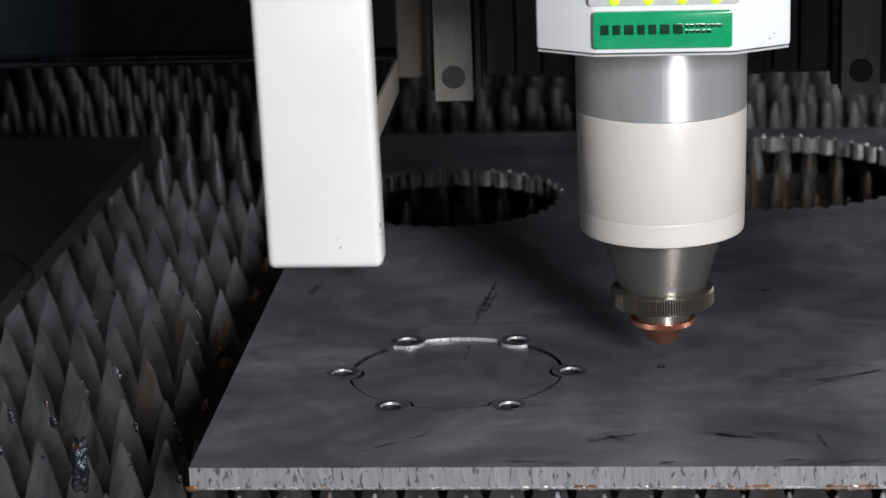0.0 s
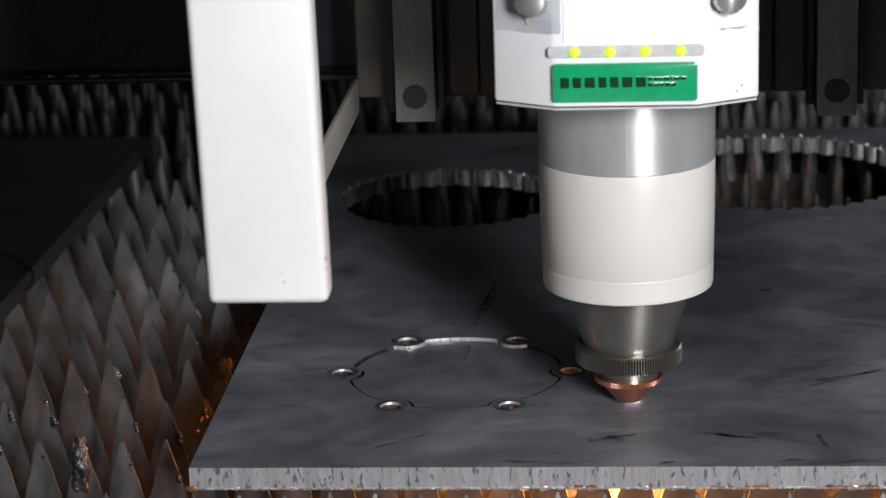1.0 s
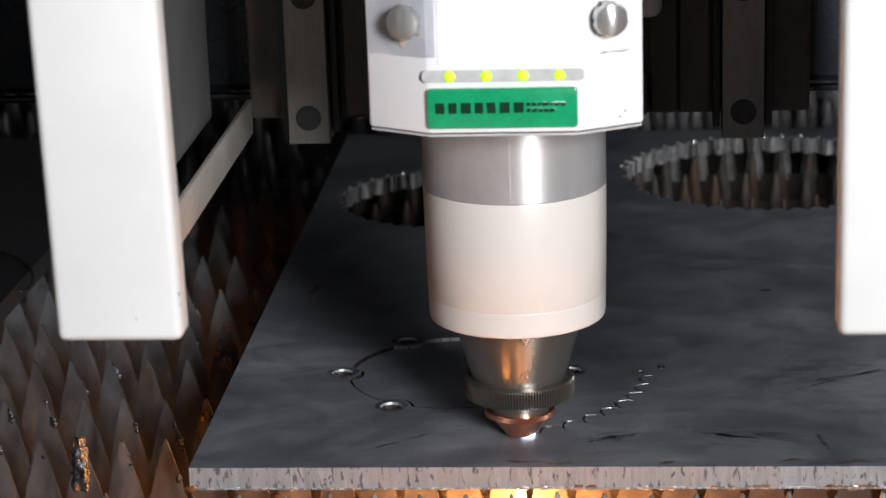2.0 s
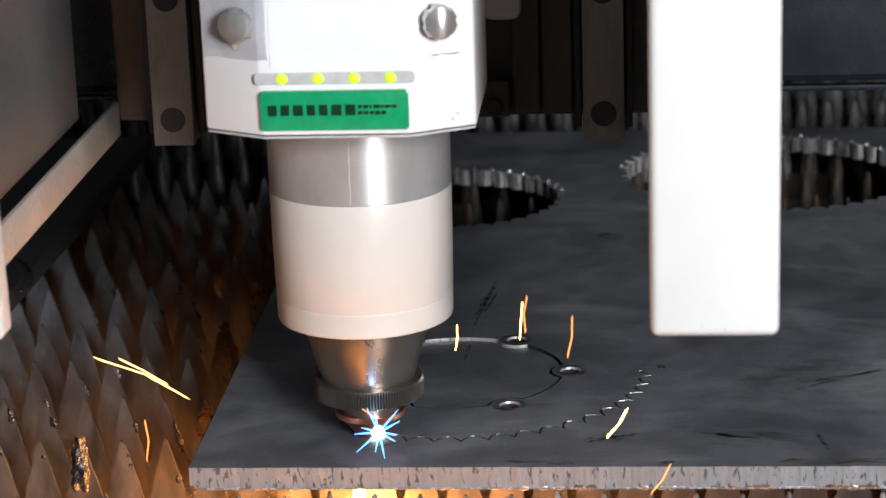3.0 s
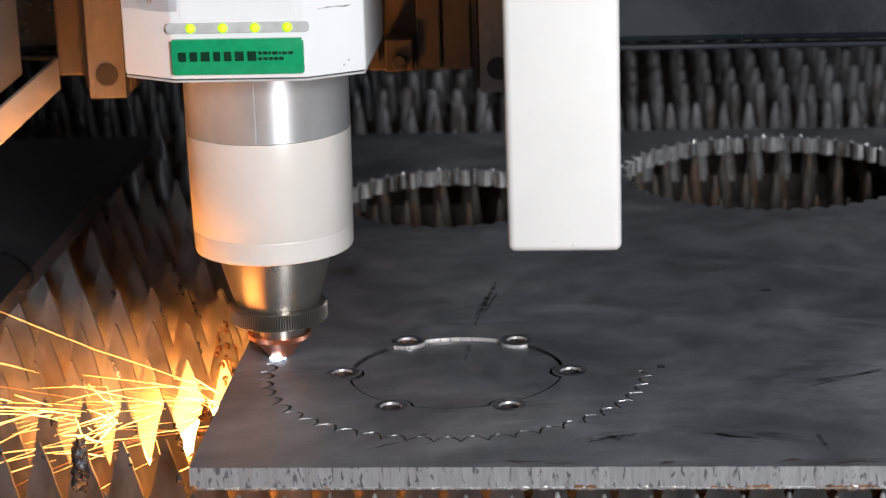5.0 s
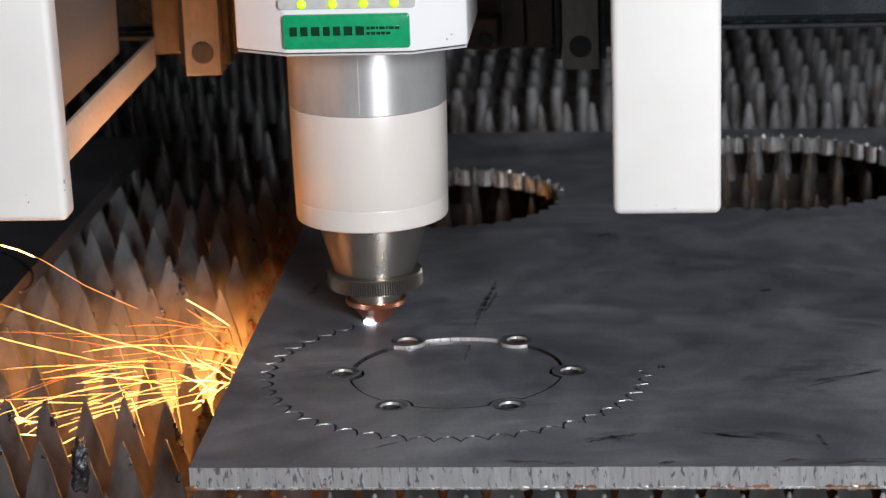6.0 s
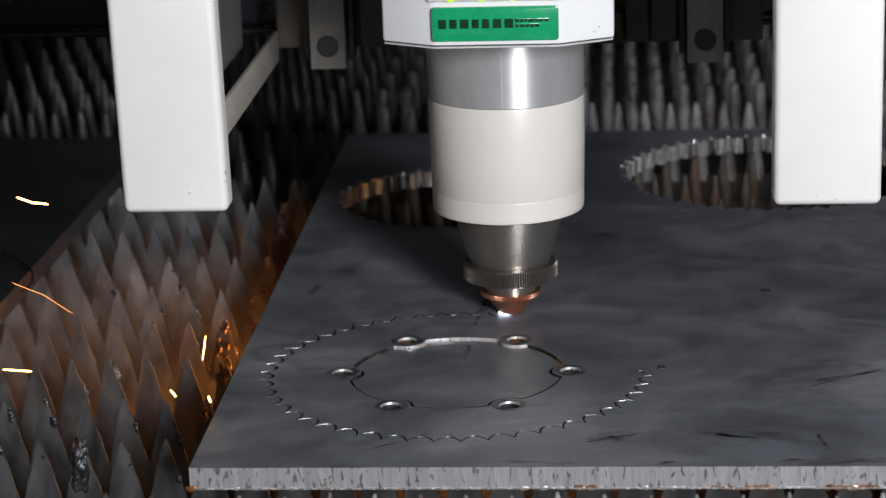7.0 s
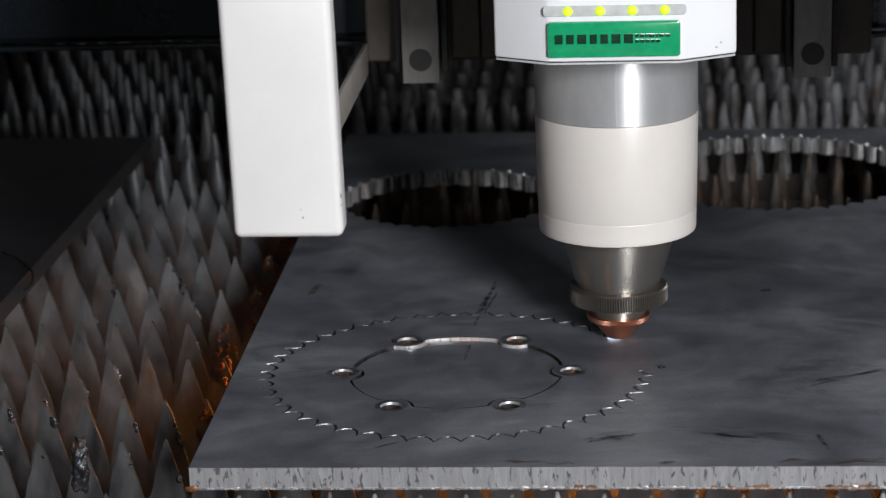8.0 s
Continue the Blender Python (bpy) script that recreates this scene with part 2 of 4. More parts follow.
def prism(outline, z0, z1, bevel=0.0):
    """An upright block over an outline in x and y."""
    bm = bmesh.new()
    low = [bm.verts.new((x, y, z0)) for x, y in outline]
    f = bm.faces.new(low)
    up = bmesh.ops.extrude_face_region(bm, geom=[f])["geom"]
    for v in up:
        if isinstance(v, bmesh.types.BMVert):
            v.co.z = z1
    bmesh.ops.recalc_face_normals(bm, faces=bm.faces[:])
    if bevel:
        bmesh.ops.bevel(bm, geom=bm.edges[:], offset=bevel, segments=2, affect="EDGES", profile=0.5)
    return bm


def tube(bm, pts, r, sides=4, taper=True):
    """A thin rod through points, pointed at its ends where it tapers."""
    rings = []
    n = len(pts)
    for k, p in enumerate(pts):
        d = (pts[min(k + 1, n - 1)] - pts[max(k - 1, 0)]).normalized()
        u = d.orthogonal().normalized()
        w = d.cross(u)
        rr = r * (0.25 if taper and k in (0, n - 1) else 1.0)
        rings.append([bm.verts.new(p + rr * (math.cos(2 * math.pi * i / sides) * u + math.sin(2 * math.pi * i / sides) * w)) for i in range(sides)])
    for a, b in zip(rings, rings[1:]):
        for i in range(sides):
            bm.faces.new((a[i], a[(i + 1) % sides], b[(i + 1) % sides], b[i]))
    bm.faces.new(rings[0][::-1])
    bm.faces.new(rings[-1])


def slab(outer, holes, z0, z1, name, parent=None, mats=None, wall_of=None, lower=None, drop=0.002):
    """A plate with shaped holes: loops in x and y; top and bottom in the first material, cut walls in the second."""
    loops = [outer] + holes
    tess = geometry.tessellate_polygon([[Vector((x, y, 0)) for x, y in lp] for lp in loops])
    flat = [p for lp in loops for p in lp]
    n = len(flat)
    verts = [(x, y, z1) for x, y in flat] + [(x, y, z0) for x, y in flat]
    faces, kinds = [], []
    for a, b, c in tess:
        (ax, ay), (bx, by), (cx, cy) = flat[a], flat[b], flat[c]
        if (bx - ax) * (cy - ay) - (by - ay) * (cx - ax) < 0:
            b, c = c, b
        faces += [(a, b, c), (n + c, n + b, n + a)]
        kinds += [0, 0]
    k = 0
    for li, lp in enumerate(loops):
        m = len(lp)
        area = sum(lp[i][0] * lp[(i + 1) % m][1] - lp[(i + 1) % m][0] * lp[i][1] for i in range(m))
        flip = (area < 0) == (li == 0)
        inset = (lower or {}).get(li)
        base = len(verts)
        if inset:
            verts += [(x, y, z1 - drop) for x, y in inset]
        for i in range(m):
            q = (i + 1) % m
            a, b, c, d = k + i, k + q, n + k + q, n + k + i
            kind = wall_of(li, i) if wall_of else 1
            bands = [(a, b, base + q, base + i), (base + i, base + q, c, d)] if inset else [(a, b, c, d)]
            for at, band in enumerate(bands):
                faces.append(band[::-1] if not flip else band)
                kinds.append(kind if at == 0 else len(mats or (0, 0)) - 1)
        k += m
    me = bpy.data.meshes.new(name)
    me.from_pydata(verts, [], faces)
    for mt in mats or (PLATE, CUT):
        me.materials.append(mt)
    me.polygons.foreach_set("material_index", kinds)
    me.update()
    bm = bmesh.new()
    bm.from_mesh(me)
    bmesh.ops.recalc_face_normals(bm, faces=bm.faces[:])
    bm.to_mesh(me)
    bm.free()
    ob = new(name, me)
    if parent:
        ob.parent = parent
    return ob


# ---------------------------------------------------------------- the cut: saw-toothed outline and the way along it
TEETH, TIP_R, ROOT_R, TOOTH_AT, KERF = 49, 0.0950, 0.0887, -92.3, 0.0018
THICK = 0.0100


def tooth_radius(u, tip, root):
    """Radius within one tooth: sharp at the tips, round in the gullet."""
    return tip - (tip - root) * math.sin(math.pi * min(max(u, 0.0), 1.0)) ** 0.75


TOOTH_STEPS = (0.0, 0.12, 0.26, 0.41, 0.56, 0.72, 0.87)


def saw_loop(cx, cy, teeth, tip, root, at, shift=0.0):
    pts = []
    for k in range(teeth):
        for u in TOOTH_STEPS:
            a = radians(at + 360.0 * (k + u) / teeth)
            r = tooth_radius(u, tip, root) + shift
            pts.append((cx + r * math.cos(a), cy + r * math.sin(a)))
    return pts


# seconds, then the nozzle's axis on the plate
NOZZLE = ((0.0, 0.0993, 0.0044), (0.32, 0.0985, 0.0040), (0.5, 0.0926, -0.0092), (1.0, 0.0830, -0.0423), (2.5, 0.0018, -0.0931),
          (3.0, -0.0326, -0.0862), (3.5, -0.0595, -0.0694), (4.0, -0.0798, -0.0422), (5.5, -0.0744, 0.0570), (6.0, -0.0466, 0.0803),
          (6.5, -0.0136, 0.0920), (7.0, 0.0224, 0.0925), (7.5, 0.0544, 0.0761), (8.0, 0.0782, 0.0503))
_T = [r[0] for r in NOZZLE]
_A = np.unwrap([math.atan2(r[2], r[1]) for r in NOZZLE])
_R = [math.hypot(r[1], r[2]) for r in NOZZLE]


def way_angle(t):
    return float(np.interp(t, _T, _A))


def nozzle_at(t):
    a, r = way_angle(t), float(np.interp(t, _T, _R))
    return r * math.cos(a), r * math.sin(a)


def lift(t):
    return float(np.interp(t, (0, 0.1, 0.2, 0.3, 0.36, 8), (0.0128, 0.0092, 0.0045, 0.0008, 0, 0)))


STEPS = [i / 15 for i in range(121)]

# ---------------------------------------------------------------- hall, bed and slats
hall = empty("hall")
tagged(hall, "plain grey workshop hall added unseen round the cutting machine", "hall", kind="structure")
part("floor", box(-3.5, 3.5, -4.0, 4.0, -0.95, -0.9), CONCRETE, hall)
# Unseen walls: dark north and west keep the back dim, pale ones feed reflections.
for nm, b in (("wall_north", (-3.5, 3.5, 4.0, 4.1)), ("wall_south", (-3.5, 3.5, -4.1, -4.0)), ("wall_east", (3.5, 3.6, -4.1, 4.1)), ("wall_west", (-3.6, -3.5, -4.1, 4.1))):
    part(nm, box(*b, -0.95, 3.0), UNSEEN_DARK if nm in ("wall_north", "wall_west") else HALL, hall)
part("ceiling", box(-3.6, 3.6, -4.1, 4.1, 3.0, 3.1), HALL, hall)

BED = (-0.62, 1.05, -0.42, 1.62)
bed = empty("cutting_bed")
tagged(bed, "sooty steel cutting bed that carries the slats", "cutting bed")
part("tray", box(BED[0], BED[1], BED[2], BED[3], -0.36, -0.34), TRAY, bed)
for nm, b in (("side_rail", (BED[0] - 0.03, BED[0], BED[2], BED[3])), ("side_rail", (BED[1], BED[1] + 0.03, BED[2], BED[3])),
              ("end_rail", (BED[0] - 0.03, BED[1] + 0.03, BED[2] - 0.03, BED[2])), ("end_rail", (BED[0] - 0.03, BED[1] + 0.03, BED[3], BED[3] + 0.03))):
    part(nm, box(*b, -0.9, -0.09, 0.003), DARK, bed)

PITCH_X, SLAT_T = 0.0198, 0.0022
FAR_PITCH = 0.0193
ROW_OFFSETS = {0: -0.1320, 1: -0.1424, 2: -0.1425, 3: -0.1529, 4: -0.1449, 5: -0.1472, 6: -0.1481, 7: -0.1555, 8: -0.1565,
               9: -0.2185, 10: -0.2320, 11: 0.0577, 12: 0.0689, 13: 0.0686, 14: 0.0683, 15: 0.0680}
ROW_Y = {0: -0.0618, 1: -0.0054, 2: 0.0563, 3: 0.1177, 4: 0.1798, 5: 0.2421, 6: 0.3040, 7: 0.3614, 8: 0.4230}
rng = random.Random(7)


def toothed_mesh(name, prof, y, low, bend, face=None, blackened=False):
    """A steel strip of slat thickness under a profile in x and z; the last flag colours in the shade below the plate.
    """
    verts, faces = [], []
    n = len(prof)
    for x, z in prof:
        w = 0.0012 * math.sin(3.1 * x + bend)
        foot = low(x) if callable(low) else low
        verts += [(x, y + w - SLAT_T / 2, z), (x, y + w + SLAT_T / 2, z), (x, y + w - SLAT_T / 2, foot), (x, y + w + SLAT_T / 2, foot)]
    for i in range(n - 1):
        a, b = 4 * i, 4 * i + 4
        faces += [(a + 2, b + 2, b, a), (a + 1, b + 1, b + 3, a + 3), (a, b, b + 1, a + 1), (a + 3, b + 3, b + 2, a + 2)]
    faces += [(0, 1, 3, 2), (4 * n - 4, 4 * n - 2, 4 * n - 1, 4 * n - 3)]
    me = bpy.data.meshes.new(name)
    me.from_pydata(verts, [], faces)
    me.materials.append(face or SLAT)
    me.materials.append(SLAT_EDGE)
    me.materials.append(SHADED_RUST)
    for k, p in enumerate(me.polygons):
        p.material_index = 2 if blackened and p.center.x > -0.10 else 1 if k % 4 == 2 and k < 4 * (n - 1) else 0
    return new(name, me)


def coated_mesh(name, x, y, tip, valley, slim, blunt, seed, mat):
    """A tooth thickened and rounded by frozen spatter: a lumpy, slightly bent spindle."""
    verts, faces, sides = [], [], 6
    levels = (0.0, 0.3, 0.55, 0.78, 0.93, 1.0)
    for f in levels:
        half = (0.5 * PITCH_X * slim * (1 - f) ** (0.75 if slim > 0.5 else 0.5) + blunt) * (1 + 0.16 * noise.noise(Vector((seed, f * 4, 1.0))))
        deep = 0.0013 + 0.0022 * (1 - f) + 0.0006 * noise.noise(Vector((seed, f * 5, 7.0)))
        sway = 0.0011 * noise.noise(Vector((seed * 1.7, f * 2.2, 3.0)))
        for i in range(sides):
            a = 2 * math.pi * (i + 0.5) / sides
            verts.append((x + sway + half * math.cos(a), y + deep * math.sin(a), valley + (tip - valley) * f))
    for k in range(len(levels) - 1):
        for i in range(sides):
            j = (i + 1) % sides
            faces.append((k * sides + i, k * sides + j, (k + 1) * sides + j, (k + 1) * sides + i))
    faces.append(tuple(range(len(verts) - sides, len(verts))))
    me = bpy.data.meshes.new(name)
    me.from_pydata(verts, [], faces)
    me.materials.append(mat)
    me.polygons.foreach_set("use_smooth", [True] * len(me.polygons))
    return new(name, me)


def slat(row):
    y = ROW_Y.get(row, -0.0054 + 0.0611 * (row - 1) + (0.030 if row > 10 else 0.012 if row == 10 else 0.0))
    step = FAR_PITCH if row > 8 else PITCH_X
    off = ROW_OFFSETS.get(row, 0.0680 - 0.0003 * (row - 15) + 0.0015 * math.sin(0.8 * row))
    top = -THICK - 0.0002
    valley = top - 0.0365
    k0, k1 = int((BED[0] - off) / step) + 1, int((BED[1] - off) / step) - 1
    bend = rng.uniform(0, 6)
    joined, single, coated = [], [], []
    for k in range(k0, k1):
        x = off + k * step
        under = (-0.112 < x and -0.12 < y < 0.5) or (x < -0.25 and y < 0.5)
        tip = top - (0.0 if k % 9 == 0 and under else rng.uniform(0.0003, 0.0028))
        lean = rng.uniform(-0.0007, 0.0007)
        blunt = rng.uniform(0.0002, 0.0007)
        prof = []
        for u, f in ((-0.5, 0.0), (-0.42, 0.20), (-0.33, 0.40), (-0.235, 0.60), (-0.13, 0.80), (-blunt / step, 1.0), (blunt / step, 0.99), (0.13, 0.80), (0.235, 0.60), (0.33, 0.40), (0.42, 0.20), (0.5, 0.0)):
            worn = rng.uniform(-0.0004, 0.0004) if 0 < f < 0.95 else 0
            prof.append((x + u * step + lean * f + worn, valley + (tip - valley) * f))
        if -2 <= row <= 20 and -0.42 < x < 0.62:
            thick = row > 8 or (x > -0.10 and (row > 2 or row == -1))
            (coated if thick else single).append((x, tip) if thick else prof)
            joined += [prof[0], prof[-1]]
        else:
            joined += prof
    clean = [joined[0]]
    for p in joined[1:]:
        if p[0] > clean[-1][0] + 1e-5:
            clean.append(p)
    # Unseen deeper webs below the plate are shaped to hold back the glow.
    ob = toothed_mesh("support_slat", clean, y, (lambda x: -0.12 if row > 7 or x > -0.10 else -0.074), bend, SHADED_RUST if row > 8 else MID if row > 3 else SLAT, 2 < row < 10)
    for prof in single:
        tooth = toothed_mesh("tooth", prof, y, valley, bend, MID if row > 3 else SLAT)
        tooth.parent = ob
    for x, tip in coated:
        far = row > 9 or (row == 9 and x < -0.1)
        stump = row > 11 and x > -0.12
        tooth = coated_mesh("tooth", x, y, tip, valley - 0.004, 0.30 if stump else 0.66 if far else 0.58, 0.0034 if stump else 0.0014 if far else 0.0008, x * 41 + row * 3.3,
                            ASH if row < 0 or (far and x > -0.12) else MID if far else SHADED_CRUST)
        tooth.parent = ob
    tagged(ob, "steel support slat with teeth thickened by ash-grey spatter" if row > 8 else "dark scaled steel support slat cut into pointed teeth", "slat", "slats of the cutting bed")
    return ob, y, off


def lump(bm, at, size, seed):
    tmp = bmesh.new()
    bmesh.ops.create_icosphere(tmp, subdivisions=2, radius=1.0)
    for v in tmp.verts:
        d = 1 + 0.45 * noise.noise(v.co * 1.7 + Vector((seed * 3.1, 0, seed)))
        v.co = Vector(at) + Vector((v.co.x * size[0], v.co.y * size[1], v.co.z * size[2])) * d
    me = bpy.data.meshes.new("tmp")
    tmp.to_mesh(me)
    tmp.free()
    bm.from_mesh(me)
    bpy.data.meshes.remove(me)


def crust(x0, x1, y, z0, z1, seed, thin, depth, shape):
    """A patch of slag frozen on the face of a slat: thick where shape() and the noise say so, with a ragged edge."""
    nx, nz = 26, 40
    bm = bmesh.new()
    grid = []
    for a in range(nx + 1):
        line = []
        for b in range(nz + 1):
            x, z = x0 + (x1 - x0) * a / nx, z0 + (z1 - z0) * b / nz
            p = Vector((x * 300 + seed * 7.3, z * 190, seed))
            t = noise.noise(p) * 0.6 + noise.noise(p * 2.3) * 0.30 + shape(a / nx, b / nz) - thin
            line.append((bm.verts.new((x, y - SLAT_T / 2 + 0.0004 - depth * max(-0.25, min(t, 1.2)), z)), t))
        grid.append(line)
    for a in range(nx):
        for b in range(nz):
            q = (grid[a][b], grid[a + 1][b], grid[a + 1][b + 1], grid[a][b + 1])
            if max(v[1] for v in q) > 0:
                bm.faces.new([v[0] for v in q])
    bmesh.ops.delete(bm, geom=[v for v in bm.verts if not v.link_faces], context="VERTS")
    return bm


def along_edge(a, b):
    """Thickest along the right flank of a tooth."""
    return 0.55 - 3.2 * abs((a - 0.5) - 0.5 * (1 - b)) - (0.3 if b > 0.97 else 0)


def over_tooth(a, b):
    """All over a tooth, more towards its tip."""
    w = 1 - b
    return 0.65 if abs(a - 0.5) < 0.08 + 0.36 * w else 0.65 - 7 * (abs(a - 0.5) - 0.08 - 0.36 * w)


def blob_at_tip(a, b):
    """A frozen drop that hangs from the tip down the left flank."""
    wide = 0.02 + 0.20 * min(1.0, max(0.0, (0.97 - b) * 2.2))
    return 0.95 - 9.0 * max(0.0, abs(a - 0.48 + 0.05 * (1 - b)) - wide * 0.6) - (3.0 * (0.50 - b) if b < 0.50 else 0)


def bead(high):
    """A few beads on the right flank."""
    def shape(a, b):
        if abs(a - 0.5) > 0.06 + 0.5 * (1 - b):
            return -1.0
        return 0.66 - 5.5 * abs((a - 0.5) - 0.5 * (1 - b)) - 2.0 * abs(b - high)
    return shape


BESIDE = []
for row in range(-4, 27):
    ob, y, off = slat(row)
    if 1 <= row <= 7:
        BESIDE.append((ob, row, y, off))
    if not -1 <= row <= 7:
        continue
    for k in range(-8, 6):
        x = off + k * PITCH_X
        if x > -0.095 or x < -0.25:
            continue
        near = x > -0.137 and row >= 2
        burnt = row == 0 and abs(x + 0.1712) < 0.006
        beaded = rng.random() < (0.45 if row < 2 else 0.35)
        if not (near or burnt or beaded):
            continue
        kind = over_tooth if near else blob_at_tip if burnt else along_edge if row > 3 and rng.random() < 0.12 else bead(rng.uniform(0.35, 0.9))
        bm = crust(x - 0.0105, x + 0.0105, y, -THICK - 0.036, -THICK + (0.001 if burnt else -0.0015), rng.random() * 40,
                   0.22 if burnt else 0.68 if near else 0.40, 0.0030 if burnt else 0.0016 if near else 0.0012, kind)
        part("slag_crust", bm, SLAG if burnt or not near else RUSTY, ob, "blue-black slag crusted on a burnt tooth" if burnt else "", True)

# ---------------------------------------------------------------- rusty beads on the teeth that stand by the plate's edge
def bead_heap(row, x, y, n, seed):
    r = random.Random(seed)
    bm = bmesh.new()
    for i in range(n):
        f = r.random() ** 1.3
        wide = 0.5 * PITCH_X * (1 - f) + 0.0012
        q = r.uniform(0.0006, 0.0017) * (1.35 if r.random() < 0.15 else 1.0)
        lump(bm, (x + r.uniform(-wide, wide), y - 0.0012 - r.uniform(0, 0.0016), -0.047 + 0.034 * f), (q, q * 0.9, q * r.uniform(0.8, 1.5)), seed + i)
    return bm


for ob, row, y, off in BESIDE:
    for k in range(-8, 8):
        x = off + k * PITCH_X
        if -0.139 < x < -0.104:
            heap = part("slag_bead", bead_heap(row, x, y, 34 if x > -0.122 else 16, row * 50 + k), RUSTY, ob, "", True)
            tagged(heap, "rust-brown beads of slag heaped on a tooth", kind="stuff")

# ---------------------------------------------------------------- the plates
HOLES = [(0.0552 * math.cos(radians(120.5 - 60 * k)), 0.0552 * math.sin(radians(120.5 - 60 * k))) for k in range(6)]


def ring_points(cx, cy, r, n=28):
    return [(cx + r * math.cos(2 * math.pi * i / n), cy + r * math.sin(2 * math.pi * i / n)) for i in range(n)]


def scalloped(shift):
    """Outline of the centre blank: a circle with a bay round each bolt hole."""
    pts = []
    for i in range(360):
        a = radians(i)
        r = 0.0513 + shift
        for k in range(6):
            ha = radians(120.5 - 60 * k)
            d = abs((a - ha + math.pi) % (2 * math.pi) - math.pi)
            s = 0.0552 * math.sin(d)
            q = 0.0098 - shift
            if d < 0.5 and s < q:
                r = min(r, 0.0552 * math.cos(d) - math.sqrt(q * q - s * s))
        pts.append((r * math.cos(a), r * math.sin(a)))
    return pts


plate = empty("steel_plate")
tagged(plate, "dark blue-grey mill-scale steel plate with saw-toothed holes", "steel plate")
PX0, PX1, PY0, PY1 = -0.1085, 0.78, -0.1257, 0.4975
edge = [(PX0, PY0)]
edge += [(PX0 + (PX1 - PX0) * i / 160 , PY0 + 0.00018 * math.sin(i * 2.3) + rng.uniform(-0.00015, 0.00015)) for i in range(1, 160)]
edge += [(PX1, PY0), (PX1, PY1), (PX0, PY1)]
slab(edge, [saw_loop(0, 0, TEETH, TIP_R, ROOT_R, TOOTH_AT, KERF / 2),
            saw_loop(-0.0259, 0.327, 37, 0.0705, 0.0660, 3.0),
            saw_loop(0.1736, 0.382, TEETH, 0.0960, 0.0897, 1.0),
            saw_loop(0.42, 0.36, TEETH, 0.0960, 0.0897, 1.0)], -THICK, 0.0, "sheet", plate,
     (PLATE, CUT, KERF_WALL, AGED), lambda li, i: 2 if li == 1 else 3 if li > 1 else 1,
     {1: saw_loop(0, 0, TEETH, TIP_R, ROOT_R, TOOTH_AT, 0.0002)}, 0.0011)
bm = bmesh.new()
for i in range(230):
    x = PX0 + (PX1 - PX0) * (i + rng.random()) / 230
    s = rng.uniform(0.0003, 0.0007) * (2.0 if i % 37 == 0 else 1.0)
    lump(bm, (x, PY0 + 0.0003, -THICK + 0.0003), (s * 3.4, s, s * rng.uniform(0.9, 2.0)), i)
part("dross_edge", bm, surface("bright_dross", (0.24, 0.235, 0.23), (0.50, 0.49, 0.48), 0.4, 0.5, 200, spots=(0.20, 0.09, 0.035),
     spot_scale=24, spot_range=(0.52, 0.6), relief=0.4), plate, "bright dross with rusty patches along the lower edge", True)

# bright burr along the lower edge
part("burr", box(PX0 + 0.0004, PX1 - 0.0004, PY0 - 0.0005, PY0 + 0.0004, -THICK - 0.0001, -THICK + 0.0006), BEADS, plate, "thin bright burr along the lower edge")

# rust that has crept along the lower edge
bm = bmesh.new()
for a, b, n in ((0.118, 0.142, 26), (0.166, 0.215, 44), (0.060, 0.068, 8)):
    for i in range(n):
        q = rng.uniform(0.0004, 0.0010)
        lump(bm, (rng.uniform(a, b), PY0 + 0.0002, -THICK + rng.uniform(-0.0004, 0.0010)), (q * 2.2, q * 0.6, q), i * 1.3)
tagged(part("rust_crust", bm, surface("orange_rust", (0.07, 0.026, 0.010), (0.24, 0.10, 0.038), 0.75, 0, 300, relief=0.5), plate, "", True), "orange-brown rust along the lower edge", kind="stuff")

# bright beads along the rims of the holes cut before
for cx, cy, n, r0 in ((-0.0259, 0.327, 37, 0.0705), (0.1736, 0.382, TEETH, 0.0960)):
    bm = bmesh.new()
    for k in range(n):
        a = radians((3.0 if n == 37 else 1.0) + 360.0 * k / n)
        if math.sin(a) > 0.12:
            lump(bm, (cx + r0 * 0.993 * math.cos(a), cy + r0 * 0.993 * math.sin(a), 0.0000), (0.0016, 0.0016, 0.0012), k)
            a += radians(180.0 / n)
            lump(bm, (cx + r0 * 0.955 * math.cos(a), cy + r0 * 0.955 * math.sin(a), -0.0002), (0.0012, 0.0012, 0.0010), k + 0.5)
    tagged(part("rim_bead", bm, BEADS, plate, "", True), "bright beads of steel along the rim of a hole", kind="stuff")

# scuffs on the plate: thin worn films with ragged, half-clear edges
def smear_material(name, colour, cover):
    m, nodes, links, bsdf = material(name)
    co = nodes.new("ShaderNodeTexCoord").outputs["Object"]
    a = noise_node(nodes, links, co, 130, 6, 0.75, (0.35, 1.6, 1), 0.5)
    links.new(ramp(nodes, links, a, ((0.40, (0,) * 3), (0.66, (cover,) * 3))), bsdf.inputs["Alpha"])
    links.new(ramp(nodes, links, a, ((0.3, tuple(c * 0.7 for c in colour)), (0.8, tuple(c * 1.3 for c in colour)))), bsdf.inputs["Base Color"])
    bsdf.inputs["Roughness"].default_value = 0.5
    return m


SMEAR = smear_material("scuffed_smear", (0.022, 0.022, 0.025), 0.75)
SOFT = smear_material("soft_smudge", (0.050, 0.050, 0.056), 0.12)
RUST_FILM = smear_material("rust_film", (0.10, 0.050, 0.025), 0.8)


